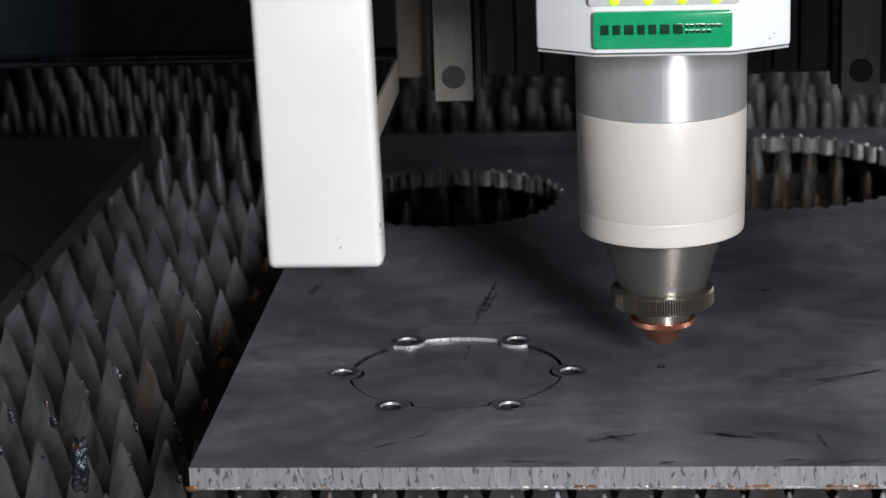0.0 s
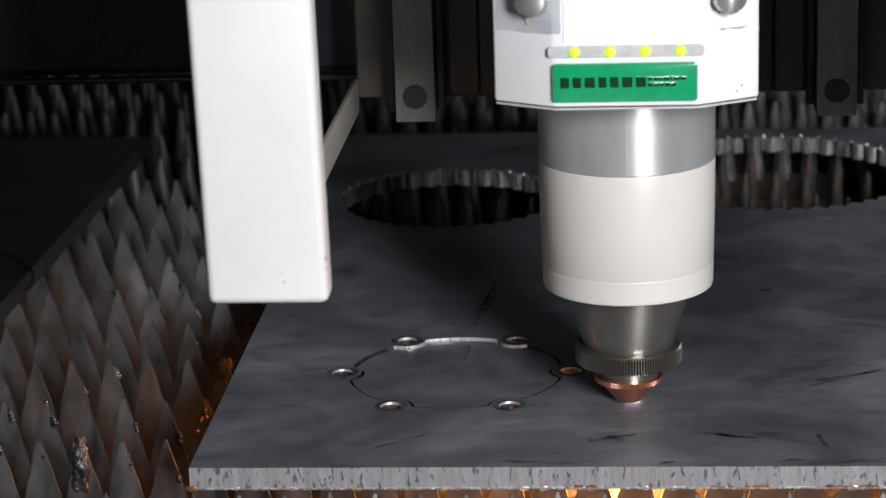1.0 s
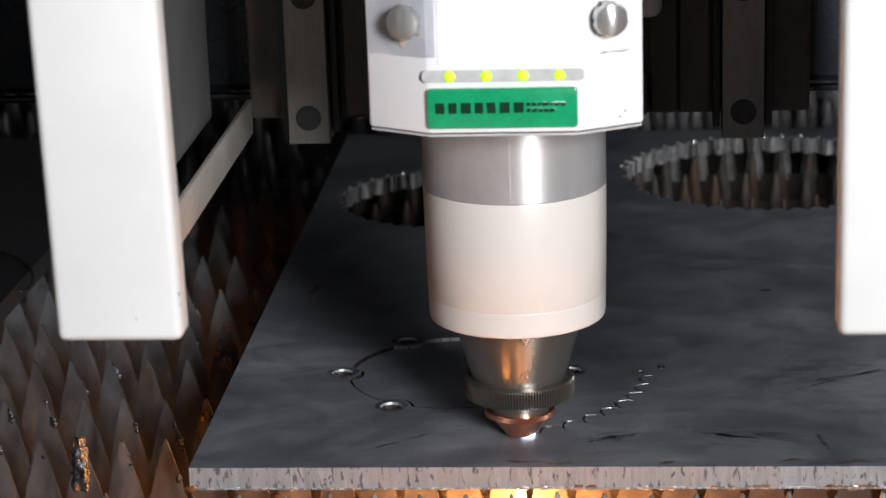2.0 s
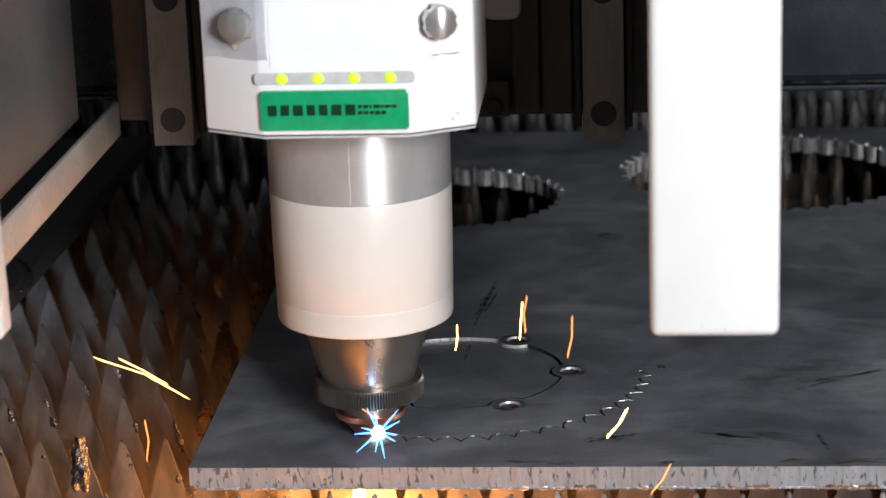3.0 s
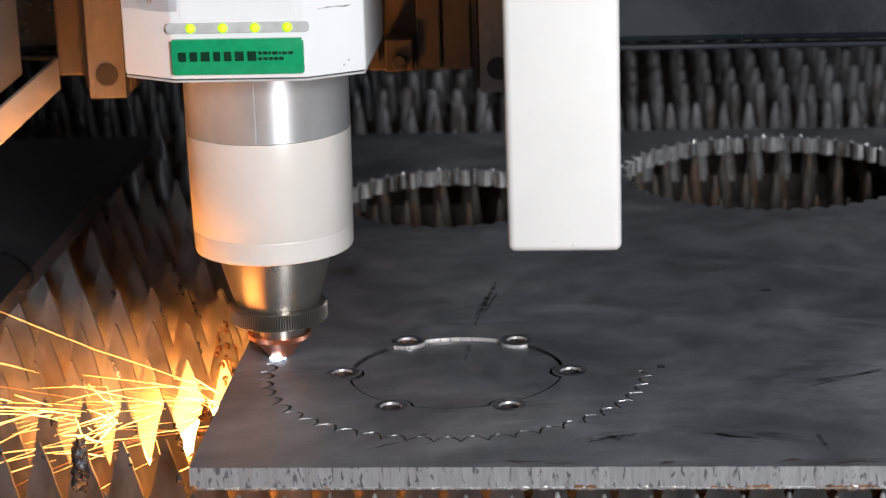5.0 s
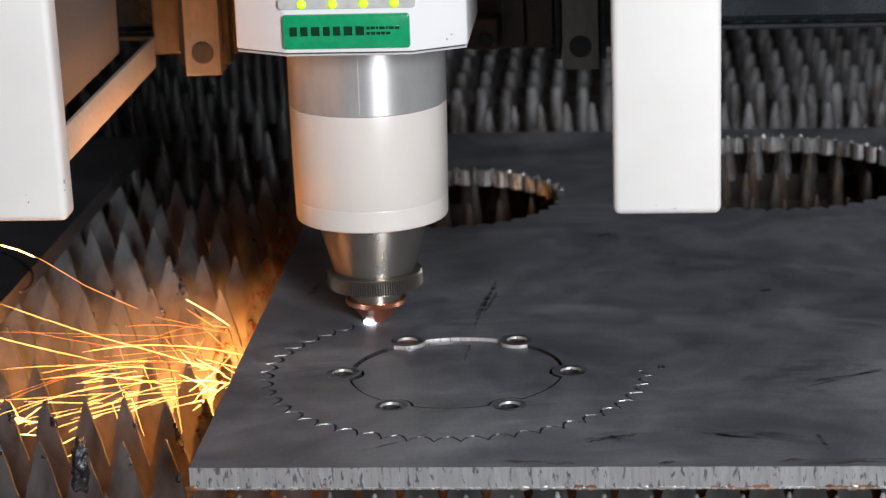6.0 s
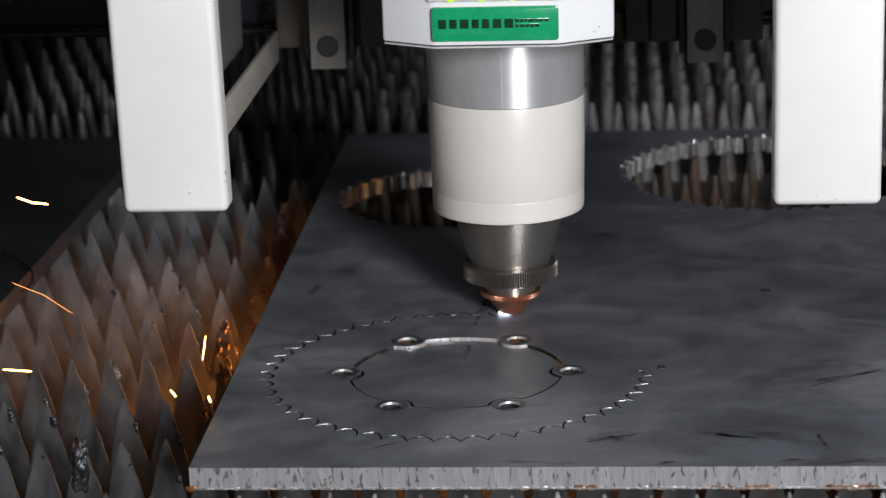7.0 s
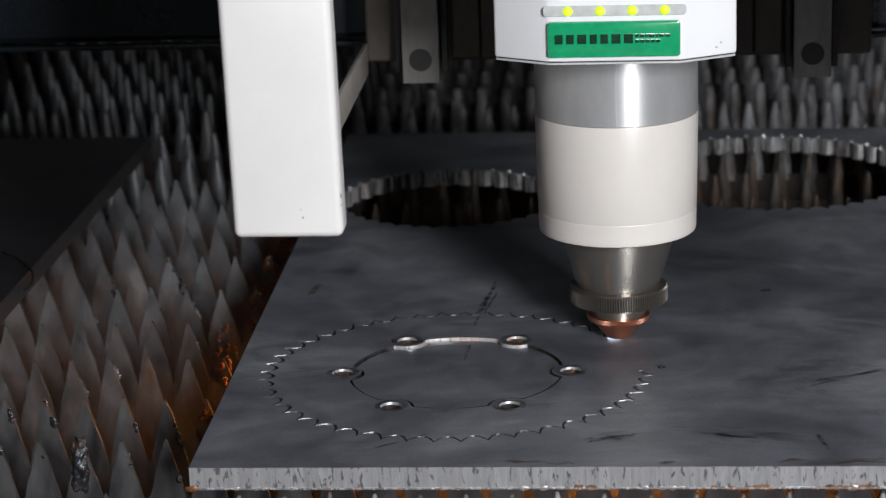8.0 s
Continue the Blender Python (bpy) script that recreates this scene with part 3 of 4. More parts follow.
blank = empty("gear_blank")
tagged(blank, "saw-toothed steel blank being cut out of the plate", "gear blank")
# Scalloped wall: lit back arc and shaded rest are put in by material.
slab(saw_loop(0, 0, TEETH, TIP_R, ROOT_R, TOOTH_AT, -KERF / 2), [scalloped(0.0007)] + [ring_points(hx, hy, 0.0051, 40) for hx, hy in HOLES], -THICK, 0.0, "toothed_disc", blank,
     (PLATE, KERF_WALL, CUT, SHADED_OXIDE, LIT_WALL, SHADED_OXIDE), lambda li, i: 2 if li > 1 else 4 if li == 1 and 50 < i < 131 else 3 if li == 1 else 1,
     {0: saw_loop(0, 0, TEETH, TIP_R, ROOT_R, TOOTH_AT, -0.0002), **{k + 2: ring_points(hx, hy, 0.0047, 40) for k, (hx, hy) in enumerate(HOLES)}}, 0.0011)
for hx, hy in HOLES:
    bm = bmesh.new()
    for i in range(36):
        a0, a1 = 2 * math.pi * i / 36, 2 * math.pi * (i + 1) / 36
        r0 = 0.0080 + 0.0012 * noise.noise(Vector((hx * 90, hy * 90, math.cos(a0) * 2 + math.sin(a0))))
        r1 = 0.0080 + 0.0012 * noise.noise(Vector((hx * 90, hy * 90, math.cos(a1) * 2 + math.sin(a1))))
        bm.faces.new([bm.verts.new((hx + r * math.cos(a), hy + r * math.sin(a), 0.00012)) for r, a in ((0.00515, a0), (r0, a0), (r1, a1), (0.00515, a1))])
    bmesh.ops.remove_doubles(bm, verts=bm.verts[:], dist=1e-6)
    part("scorched_rim", bm, SMEAR, blank, "scorched halo round a bolt hole")

core = slab(scalloped(-0.0007), [], -THICK, 0.0, "centre_blank", None, (PLATE, SHADED_OXIDE))
core.matrix_world = pose(0, 0, -0.0008, -0.72, -0.25, 0)
tagged(core, "scalloped centre blank cut loose and sunk in the plate", "centre blank")

left_plate = slab([(-0.262, -0.30), (-0.2475, PY1 + 0.0005), (-0.60, PY1 + 0.004), (-0.60, -0.30)], [], -THICK - 0.001, 0.0, "offcut_plate", None, (OFFCUT, OFFCUT))
tagged(left_plate, "dark mill-scale steel offcut lying on the slats", "steel plate")

# thin hose that lies in a loop on the offcut
bm = bmesh.new()
tube(bm, [Vector((-0.279 + 0.026 * math.cos(a) - 0.02 * a, 0.178 + 0.045 * math.sin(a), 0.0012)) for a in [i * 0.2 for i in range(-8, 13)]], 0.0009, 8, False)
tagged(part("wire_loop", bm, RUBBER, None, "", True), "thin black wire curled on the steel offcut", "wire")

# scuffs on the plate
def scuff(pts, width, mat=None):
    bm = bmesh.new()
    row = []
    for i, (x, y) in enumerate(pts):
        nx, ny = pts[min(i + 1, len(pts) - 1)][0] - pts[max(i - 1, 0)][0], pts[min(i + 1, len(pts) - 1)][1] - pts[max(i - 1, 0)][1]
        l = math.hypot(nx, ny)
        w = width * (0.15 if i in (0, len(pts) - 1) else rng.uniform(0.5, 1.2))
        row.append((bm.verts.new((x - ny / l * w, y + nx / l * w, 0.00012)), bm.verts.new((x + ny / l * w, y - nx / l * w, 0.00012))))
    for a, b in zip(row, row[1:]):
        bm.faces.new((a[0], a[1], b[1], b[0]))
    bmesh.ops.recalc_face_normals(bm, faces=bm.faces[:])
    for f in bm.faces:
        if f.normal.z < 0:
            f.normal_flip()
    return part("scuff_mark", bm, mat or SMEAR, plate, "thin rust film on the mill scale" if mat else "dark scuff on the mill scale")


def streak(x0, y0, x1, y1, width, wob=0.0003, n=9, mat=None):
    return scuff([(x0 + (x1 - x0) * i / n + rng.uniform(-wob, wob), y0 + (y1 - y0) * i / n + rng.uniform(-wob, wob) * 2) for i in range(n + 1)], width, mat)


def brushed(x0, y0, x1, y1, width, n=14):
    """A smudge of many thin strokes side by side, denser in its middle."""
    bm = bmesh.new()
    dx, dy = x1 - x0, y1 - y0
    l = math.hypot(dx, dy)
    for i in range(n):
        off, a, b = rng.gauss(0, width * 0.5), rng.uniform(-0.1, 0.6), rng.uniform(0.25, 0.6)
        w = rng.uniform(0.0008, 0.0040)
        row = []
        for k in range(6):
            f = a + b * k / 5
            h = w * (0.1 if k in (0, 5) else rng.uniform(0.5, 1.2))
            x, y = x0 + dx * f - dy / l * off, y0 + dy * f + dx / l * off + rng.uniform(-0.0003, 0.0003)
            z = 0.00012 + 0.00001 * i
            row.append((bm.verts.new((x - dy / l * h, y + dx / l * h, z)), bm.verts.new((x + dy / l * h, y - dx / l * h, z))))
        for p, q in zip(row, row[1:]):
            f = bm.faces.new((p[0], p[1], q[1], q[0]))
            f.normal_update()
            if f.normal.z < 0:
                f.normal_flip()
    smudge = part("smudge", bm, SOFT, plate)
    tagged(smudge, "brushed dark smudge on the mill scale", kind="stuff")
    return smudge


for x0, y0, x1, y1, w in ((0.0046, 0.0867, 0.0114, 0.1412, 0.0011), (0.0080, 0.0900, 0.0135, 0.1300, 0.0005), (0.0030, 0.0147, 0.0042, 0.0407, 0.0005),
                          (0.1638, -0.0265, 0.2047, 0.0008, 0.0007), (0.1697, -0.0171, 0.2050, -0.0020, 0.0010), (0.0046, 0.0700, 0.0116, 0.1500, 0.0005),
                          (0.1663, -0.0895, 0.1690, -0.1068, 0.0007), (0.1660, -0.0870, 0.1675, -0.0990, 0.0008), (0.0691, -0.0927, 0.0871, -0.0858, 0.0007), (0.0640, -0.0960, 0.0720, -0.0930, 0.0006),
                          (-0.0347, -0.1069, -0.0064, -0.0848, 0.0004), (0.0651, 0.2361, 0.0732, 0.2405, 0.0016), (0.1528, 0.1268, 0.1588, 0.1286, 0.0012)):
    streak(x0, y0, x1, y1, w * 1.6)
for x0, y0, x1, y1, w in ((0.1050, -0.0800, 0.1640, -0.0950, 0.0110), (0.1180, -0.0880, 0.1640, -0.0980, 0.0070), (0.0600, -0.0960, 0.0880, -0.0860, 0.0050)):
    brushed(x0, y0, x1, y1, w)
for x0, y0, x1, y1, w in ((0.1450, -0.1205, 0.2100, -0.1190, 0.0030), (0.0960, -0.1220, 0.1020, -0.1200, 0.0018), (-0.0880, 0.1250, -0.0850, 0.1450, 0.0020), (0.0280, -0.1190, 0.0600, -0.1215, 0.0016)):
    streak(x0, y0, x1, y1, w, 0.0006, 9, RUST_FILM)

# strips of metal that the beam takes away as it goes
ORDER = [(k, j) for k in range(TEETH) for j in range(2)]
strip_things = []


def kerf_strip(k, j):
    us = TOOTH_STEPS[:5] if j == 0 else TOOTH_STEPS[4:] + (1.0,)
    inner, outer = [], []
    for u in us:
        a = radians(TOOTH_AT + 360.0 * (k + u) / TEETH)
        r = tooth_radius(u if u < 1 else 0.0, TIP_R, ROOT_R)
        inner.append(((r - KERF / 2) * math.cos(a), (r - KERF / 2) * math.sin(a)))
        outer.append(((r + KERF / 2) * math.cos(a), (r + KERF / 2) * math.sin(a)))
    ob = slab(outer + inner[::-1], [], -0.0004, 0.0, "kerf_strip")
    tagged(ob, "thin strip of plate steel melted out along the cut", "kerf strip", "strips melted out of the kerf")
    middle = TOOTH_AT + 360.0 * (k + (0.25 if j == 0 else 0.75)) / TEETH
    return ob, middle


for k, j in ORDER:
    strip_things.append(kerf_strip(k, j))

# the small pierce mark where the cut begins
bm = bmesh.new()
for j in range(7):
    a = j * 0.9
    lump(bm, (0.0986 + 0.0012 * math.cos(a), 0.0045 + 0.0016 * math.sin(a), 0.0001), (0.0007, 0.0007, 0.0004), j)
part("pierce_spatter", bm, SLAG, plate, "crumbs of spatter round the pierce hole", True)

# ---------------------------------------------------------------- cutting head (origin: nozzle axis at the plate)
hd = empty("laser_cutting_tool")
tagged(hd, "white laser cutting head with ceramic sleeve and copper nozzle", "laser cutter")
FRONT, SIDE_Y, BACK, HX, HM = -0.0735, -0.0590, 0.020, 0.0553, 0.0300
plan = [(-HM, FRONT), (HM, FRONT), (HX, SIDE_Y), (HX, BACK), (-HX, BACK), (-HX, SIDE_Y)]
housing = part("housing", prism(plan, 0.1560, 0.330, 0.0012), PAINT, hd, "white painted housing with chamfered front", True)
part("gasket", prism([(x * 0.975, y * 0.975) for x, y in plan], 0.1554, 0.1560, 0.0001), RUBBER, hd, "thin black gasket under the housing")
part("base_cover", prism([(x * 0.99, y * 0.99) for x, y in plan], 0.1545, 0.1554, 0.0003), GREY, hd, "pale grey cover plate under the housing", True)
part("aluminium_sleeve", lathe([(0.036, 0.1545), (0.0397, 0.1544), (0.0397, 0.1172), (0.0391, 0.1167), (0.030, 0.1167)][::-1], 96), ALU, hd, "turned aluminium sleeve", True)
part("seam", box(-0.00022, 0.00022, -0.03995, -0.0394, 0.1174, 0.1543), GREY, hd, "thin bright seam down the aluminium sleeve")
part("ceramic_sleeve", lathe([(0.026, 0.0573), (0.0375, 0.0575), (0.0384, 0.0580), (0.03872, 0.0592), (0.03874, 0.0602), (0.03890, 0.0680), (0.03892, 0.0684), (0.03880, 0.0687), (0.03894, 0.0690), (0.0394, 0.0900), (0.0397, 0.1160), (0.0395, 0.1167), (0.030, 0.1167)], 96), CREAM, hd, "cream white ceramic sleeve", True)
part("cone", lathe([(0.019, 0.0285), (0.0208, 0.0290), (0.0212, 0.0305), (0.0266, 0.0490), (0.0273, 0.0575), (0.020, 0.0575)], 80), STEEL, hd, "turned stainless cone", True)
part("clamp_ring", lathe([(0.018, 0.0200), (0.0236, 0.0200), (0.0245, 0.0208), (0.0245, 0.0272), (0.0238, 0.0284), (0.0216, 0.0290), (0.018, 0.0290)], 360,
     lambda i, z: (0.955 if i % 3 == 0 and 0.0204 < z < 0.0276 else 1.0)), RING, hd, "knurled dark steel clamp ring", False)
part("neck", lathe([(0.010, 0.0125), (0.0132, 0.0128), (0.0134, 0.0150), (0.0134, 0.0185), (0.0150, 0.0202), (0.010, 0.0202)], 64), STEEL, hd, "", True)
nozzle = part("nozzle", lathe([(0.0012, 0.0008), (0.0056, 0.0008), (0.0066, 0.0013), (0.0073, 0.0025), (0.0112, 0.0075), (0.0138, 0.0103), (0.0142, 0.0106), (0.0156, 0.0108), (0.0157, 0.0130), (0.0154, 0.0133), (0.012, 0.0133)], 300,
     lambda i, z: (0.985 if i % 2 == 0 and 0.0107 < z < 0.0131 else 1.0)), COPPER, hd, "copper nozzle with a knurled flange", False)

def rounded(x0, x1, z0, z1, r):
    pts = []
    for cx, cz, a0 in ((x1 - r, z0 + r, -90), (x1 - r, z1 - r, 0), (x0 + r, z1 - r, 90), (x0 + r, z0 + r, 180)):
        pts += [(cx + r * math.cos(radians(a0 + 18 * k)), cz + r * math.sin(radians(a0 + 18 * k))) for k in range(6)]
    return pts


bm = prism(rounded(-0.0303, 0.0295, 0.1583, 0.1747, 0.0017), -FRONT + 0.0002, -FRONT + 0.0022, 0.0006)
bmesh.ops.transform(bm, matrix=pose(0, 0, 0, 90, 0, 0), verts=bm.verts[:])
badge = part("badge", bm, GREEN, hd, "glossy green maker's badge", True)


def badge_bar(x0, x1, z0, z1):
    part("badge_mark", box(x0, x1, FRONT - 0.0030, FRONT - 0.0021, z0, z1), INK, badge)


x = -0.0272
for w in (0.0042, 0.0040, 0.0046, 0.0038, 0.0040, 0.0046, 0.0046):
    badge_bar(x + 0.0004, x + w - 0.0004, 0.1648, 0.1690)
    x += w + 0.0010
for z, ws in ((0.1675, (0.0014, 0.0018, 0.0008, 0.0024, 0.0008, 0.0020, 0.0020)), (0.1650, (0.0014, 0.0018, 0.0016, 0.0016, 0.0018))):
    x = 0.0094
    for w in ws:
        badge_bar(x, x + w, z, z + 0.0013)
        x += w + 0.0007

bm = prism(rounded(-0.0322, 0.0322, 0.1770, 0.1818, 0.0016), -FRONT + 0.0001, -FRONT + 0.0009, 0.0003)
bmesh.ops.transform(bm, matrix=pose(0, 0, 0, 90, 0, 0), verts=bm.verts[:])
strip = part("lamp_strip", bm, GREY, hd, "grey strip with four signal lamps")
for lx in (-0.0210, -0.0065, 0.0080, 0.0225):
    b = lathe([(0.0021, 0), (0.0022, 0.0006), (0.0017, 0.0013), (0.0008, 0.0016)], 20)
    bmesh.ops.transform(b, matrix=pose(lx, FRONT - 0.0007, 0.1794, 90, 0, 0), verts=b.verts[:])
    lamp = part("signal_lamp", b, LED, strip, "lit yellow-green signal lamp", True)
    b = lathe([(0.0013, 0.0012), (0.0012, 0.0017), (0.0006, 0.0020)], 16)
    bmesh.ops.transform(b, matrix=pose(lx + 0.0003, FRONT - 0.0007, 0.1794, 90, 0, 0), verts=b.verts[:])
    part("lamp_core", b, LED_CORE, lamp, "bright yellow core of a signal lamp", True)
for kx, kr in ((-0.0372, -1), (0.0412, 1)):
    place = pose(kx, -0.0672, 0.2010, 90, 0, 14 * kr)
    b = lathe([(0.0060, 0), (0.0064, 0.0006), (0.0064, 0.0030), (0.0050, 0.0036)], 36)
    bmesh.ops.transform(b, matrix=place, verts=b.verts[:])
    part("collar", b, DARK, hd, "dark collar behind a thumb screw", True)
    b = lathe([(0.0050, 0.0030), (0.0066, 0.0036), (0.0071, 0.0048), (0.0071, 0.0072), (0.0062, 0.0090), (0.0030, 0.0104), (0.0004, 0.0108)], 48,
              lambda i, z: (0.90 if i % 8 in (0, 1) and 0.0034 < z < 0.0085 else 1.0))
    bmesh.ops.transform(b, matrix=place, verts=b.verts[:])
    part("thumb_screw", b, KNOB, hd, "fluted bright steel thumb screw", True)

# creased protective film and chipped paint on the housing
FILM = surface("bluish_film", (0.72, 0.735, 0.78), (0.79, 0.805, 0.85), 0.28, 0, 30, relief=0.05, grain=0.05)
CHIP = surface("chipped_paint", (0.24, 0.20, 0.16), (0.45, 0.39, 0.32), 0.6, 0, 200, relief=0.3)


def chamfer_point(x, out=0.0):
    """A point on the front of the housing at that x, pushed out along y."""
    ax = abs(x)
    y = FRONT if ax <= HM else FRONT + (SIDE_Y - FRONT) * (ax - HM) / (HX - HM)
    return Vector((x, y - out, 0))


def film_patch(x0, x1, z0, z1, mat, name, label, seed, out=0.0005):
    r = random.Random(seed)
    bm = bmesh.new()
    n = 7
    low = [bm.verts.new(chamfer_point(x0 + (x1 - x0) * i / n, out) + Vector((0, 0, z0 + r.uniform(-0.0005, 0.0005)))) for i in range(n + 1)]
    top = [bm.verts.new(chamfer_point(x0 + (x1 - x0) * i / n, out) + Vector((0, 0, z1 + r.uniform(-0.0005, 0.0005)))) for i in range(n + 1)]
    for i in range(n):
        bm.faces.new((low[i], low[i + 1], top[i + 1], top[i]))
    sol = bmesh.ops.solidify(bm, geom=bm.faces[:], thickness=0.0003)
    return part(name, bm, mat, hd, label)


film_patch(-0.0535, -0.0265, 0.1868, 0.2600, FILM, "film_patch", "creased bluish protective film", 1)
part("film_patch", box(-0.0255, 0.0265, FRONT - 0.0004, FRONT - 0.0001, 0.1835, 0.2600), PAINT, hd, "white film on the housing front")
film_patch(0.0360, 0.0500, 0.1866, 0.1869, GREY, "film_seam", "grey crease in the film", 3, 0.0006)
for cx, cz, sx, sz in ((-0.0328, 0.1990, 0.0024, 0.0042), (-0.0390, 0.1932, 0.0028, 0.0030), (0.0385, 0.2010, 0.0032, 0.0068)):
    bm = bmesh.new()
    lump(bm, chamfer_point(cx, 0.0002) + Vector((0, 0, cz)), (sx, 0.0006, sz), cx * 99)
    part("paint_chip", bm, CHIP, hd, "chipped paint round a thumb screw", True)
for cx, cz in ((0.0480, 0.1620), (0.0460, 0.1600)):
    bm = bmesh.new()
    lump(bm, chamfer_point(cx, 0.0002) + Vector((0, 0, cz)), (0.0006, 0.0003, 0.0005), cx * 77)
    part("paint_chip", bm, GREY, hd, "small paint chip", True)

# glow of the cut at the tip of the nozzle, and the stream of molten steel below the plate
arc_bm = bmesh.new()
lump(arc_bm, (0, 0, 0), (0.0038, 0.0032, 0.0008), 3.0)
arc = part("cutting_glow", arc_bm, ARC, None, "", True)
tagged(arc, "blue-white glow of the laser cut under the nozzle", "glow")
melt_bm = lathe([(0.0006, 0.0), (0.0022, -0.004), (0.0048, -0.03), (0.0060, -0.07), (0.0040, -0.11), (0.0026, -0.19), (0.0006, -0.26)][::-1], 14)
melt = part("molten_stream", melt_bm, MELT, None, "", True)
tagged(melt, "glowing stream of molten steel below the plate", "molten stream")

bm = bmesh.new()
drops = random.Random(77)
for i in range(46):
    a, d = drops.uniform(0, 2 * math.pi), 0.105 * math.sqrt(drops.random())
    q = drops.uniform(0.0025, 0.0055)
    lump(bm, (d * math.cos(a), d * math.sin(a), drops.uniform(-0.01, 0.03)), (q, q, q * 0.7), i)
splash = part("molten_splash", bm, SPLASH, None, "", True)
tagged(splash, "glowing drops of melt that splash in the bed", "molten drops", kind="stuff")

# Second set of drops, added unseen to light the slats beside the plate.
side_glow = new("molten_splash", splash.data)
tagged(side_glow, "glowing drops added unseen to light the slats beside the plate", "molten drops", kind="stuff")

# blue-white glare and lens-flare rays, modelled beside the nozzle now and then
bm = bmesh.new()
lump(bm, (0, 0, 0), (0.0030, 0.0022, 0.0027), 5.0)
burst = part("glare_star", bm, ARC, None, "", True)
tagged(burst, "blue-white star of glare from the cut beside the nozzle", "plasma burst")
bm = bmesh.new()
for i in range(11):
    a = 2 * math.pi * (i + 0.3 * math.sin(i * 2.7)) / 11
    d = Vector((math.cos(a), 0.0, math.sin(a)))
    tube(bm, [d * 0.0012, d * 0.0040, d * (0.0080 + 0.0055 * ((i * 7) % 5) / 4)], 0.00045, 5)
part("flare_ray", bm, FLARE, burst, "thin blue lens-flare rays", False)

# ---------------------------------------------------------------- carriage that follows in x and y
car = empty("axis_carriage")
tagged(car, "carriage with white guards and two upright linear rails", "machine carriage")
Z0, ZT = 0.1040, 0.36


def guard(x0, x1, lean):
    bm = box(x0, x1, -0.1760, -0.1600, Z0 - 0.0005, ZT, 0.0032, 4)
    for v in bm.verts:
        v.co.x += lean * (v.co.z - Z0)
    return part("guard_post", bm, WHITE, car, "white powder-coated guard post", True)


guard(-0.1610, -0.1143, -0.015)
guard(0.1235, 0.1697, 0.0)
for gx, gy, gz, sx, sz in ((-0.1146, -0.1750, 0.1215, 0.0006, 0.0022), (-0.1143, -0.1765, 0.1180, 0.0007, 0.0006), (-0.1310, -0.1760, 0.1125, 0.0007, 0.0011), (-0.1318, -0.1760, 0.1160, 0.0004, 0.0006),
                           (0.1420, -0.1760, 0.1080, 0.0006, 0.0004), (0.1500, -0.1760, 0.1065, 0.0010, 0.0005)):
    bm = bmesh.new()
    lump(bm, (gx, gy, gz), (sx * 0.5, 0.0003, sz * 0.5), gx * 50)
    part("dent", bm, CHIP, car, "small dent with chipped paint", True)
part("guard_sill", box(-0.1395, -0.1370, -0.1600, 0.1480, 0.1050, 0.1225, 0.0006), surface("warm_white_paint", (0.36, 0.33, 0.30), (0.44, 0.41, 0.37), 0.45, 0, 30, relief=0.1, spots=(0.2, 0.18, 0.16), spot_scale=60, spot_range=(0.66, 0.72)), car, "scuffed off-white sill of the side guard", True)
part("side_panel", prism([(-0.160, -0.1595), (-0.157, -0.1595), (-0.157, 0.145), (-0.160, 0.145)], 0.114, ZT, 0.0008), INNER, car, "grey inner panel of the side guard")
part("side_panel", prism([(0.165, -0.1595), (0.168, -0.1595), (0.168, 0.145), (0.165, 0.145)], 0.114, ZT, 0.0008), INNER, car, "grey inner panel of the side guard")
for rx in (-0.1062, 0.1048):
    rail = part("linear_rail", prism([(rx - 0.0100, 0.1275), (rx + 0.0100, 0.1275), (rx + 0.0100, 0.1345), (rx + 0.0075, 0.1385), (rx + 0.0100, 0.1420), (rx + 0.0100, 0.1480), (rx - 0.0100, 0.1480), (rx - 0.0100, 0.1420), (rx - 0.0075, 0.1385), (rx - 0.0100, 0.1345)], 0.1040, ZT, 0.0004), RAIL, car, "ground steel linear rail")
    for bz in (0.1170, 0.177, 0.237, 0.297):
        b = lathe([(0.0060, 0), (0.0062, 0.0004), (0.0060, 0.0008), (0.0030, 0.0009)], 28)
        bmesh.ops.transform(b, matrix=pose(rx, 0.1276, bz, 90, 0, 0), verts=b.verts[:])
        part("bolt", b, DARK, rail, "black bolt plug", True)
    for sx in (-1, 1):
        part("rail_cover", box(rx + sx * 0.0125 - 0.0016, rx + sx * 0.0125 + 0.0016, 0.136, 0.149, 0.108, ZT, 0.0004), DARK, car)
part("back_plate", box(-0.138, 0.138, 0.1490, 0.1620, 0.1120, ZT, 0.0015), DUSTY, car, "dusty brown steel back plate")
for x0, x1, y0, z0, z1 in ((-0.0895, -0.0745, 0.1420, 0.1146, ZT), (-0.0735, -0.0605, 0.1400, 0.1146, ZT), (-0.0587, -0.0440, 0.1320, 0.1150, 0.1327),
                          (0.0440, 0.0587, 0.1320, 0.1150, 0.1327), (0.0605, 0.0735, 0.1400, 0.1146, ZT), (0.0745, 0.0895, 0.1420, 0.1146, ZT), (-0.040, 0.040, 0.1440, 0.1180, ZT)):
    part("bracket", box(x0, x1, y0, 0.1490, z0, z1, 0.001), DUSTY, car, "dusty brown steel bracket")
for sx in (-1, 1):
    part("motor_flange", box(sx * 0.0565 - 0.0095, sx * 0.0565 + 0.0095, 0.1220, 0.1350, 0.1640, 0.300, 0.005, 3), CREAM, car, "beige rounded motor flange", True)
b = lathe([(0.0040, 0), (0.0042, 0.003), (0.0036, 0.0035)], 20)
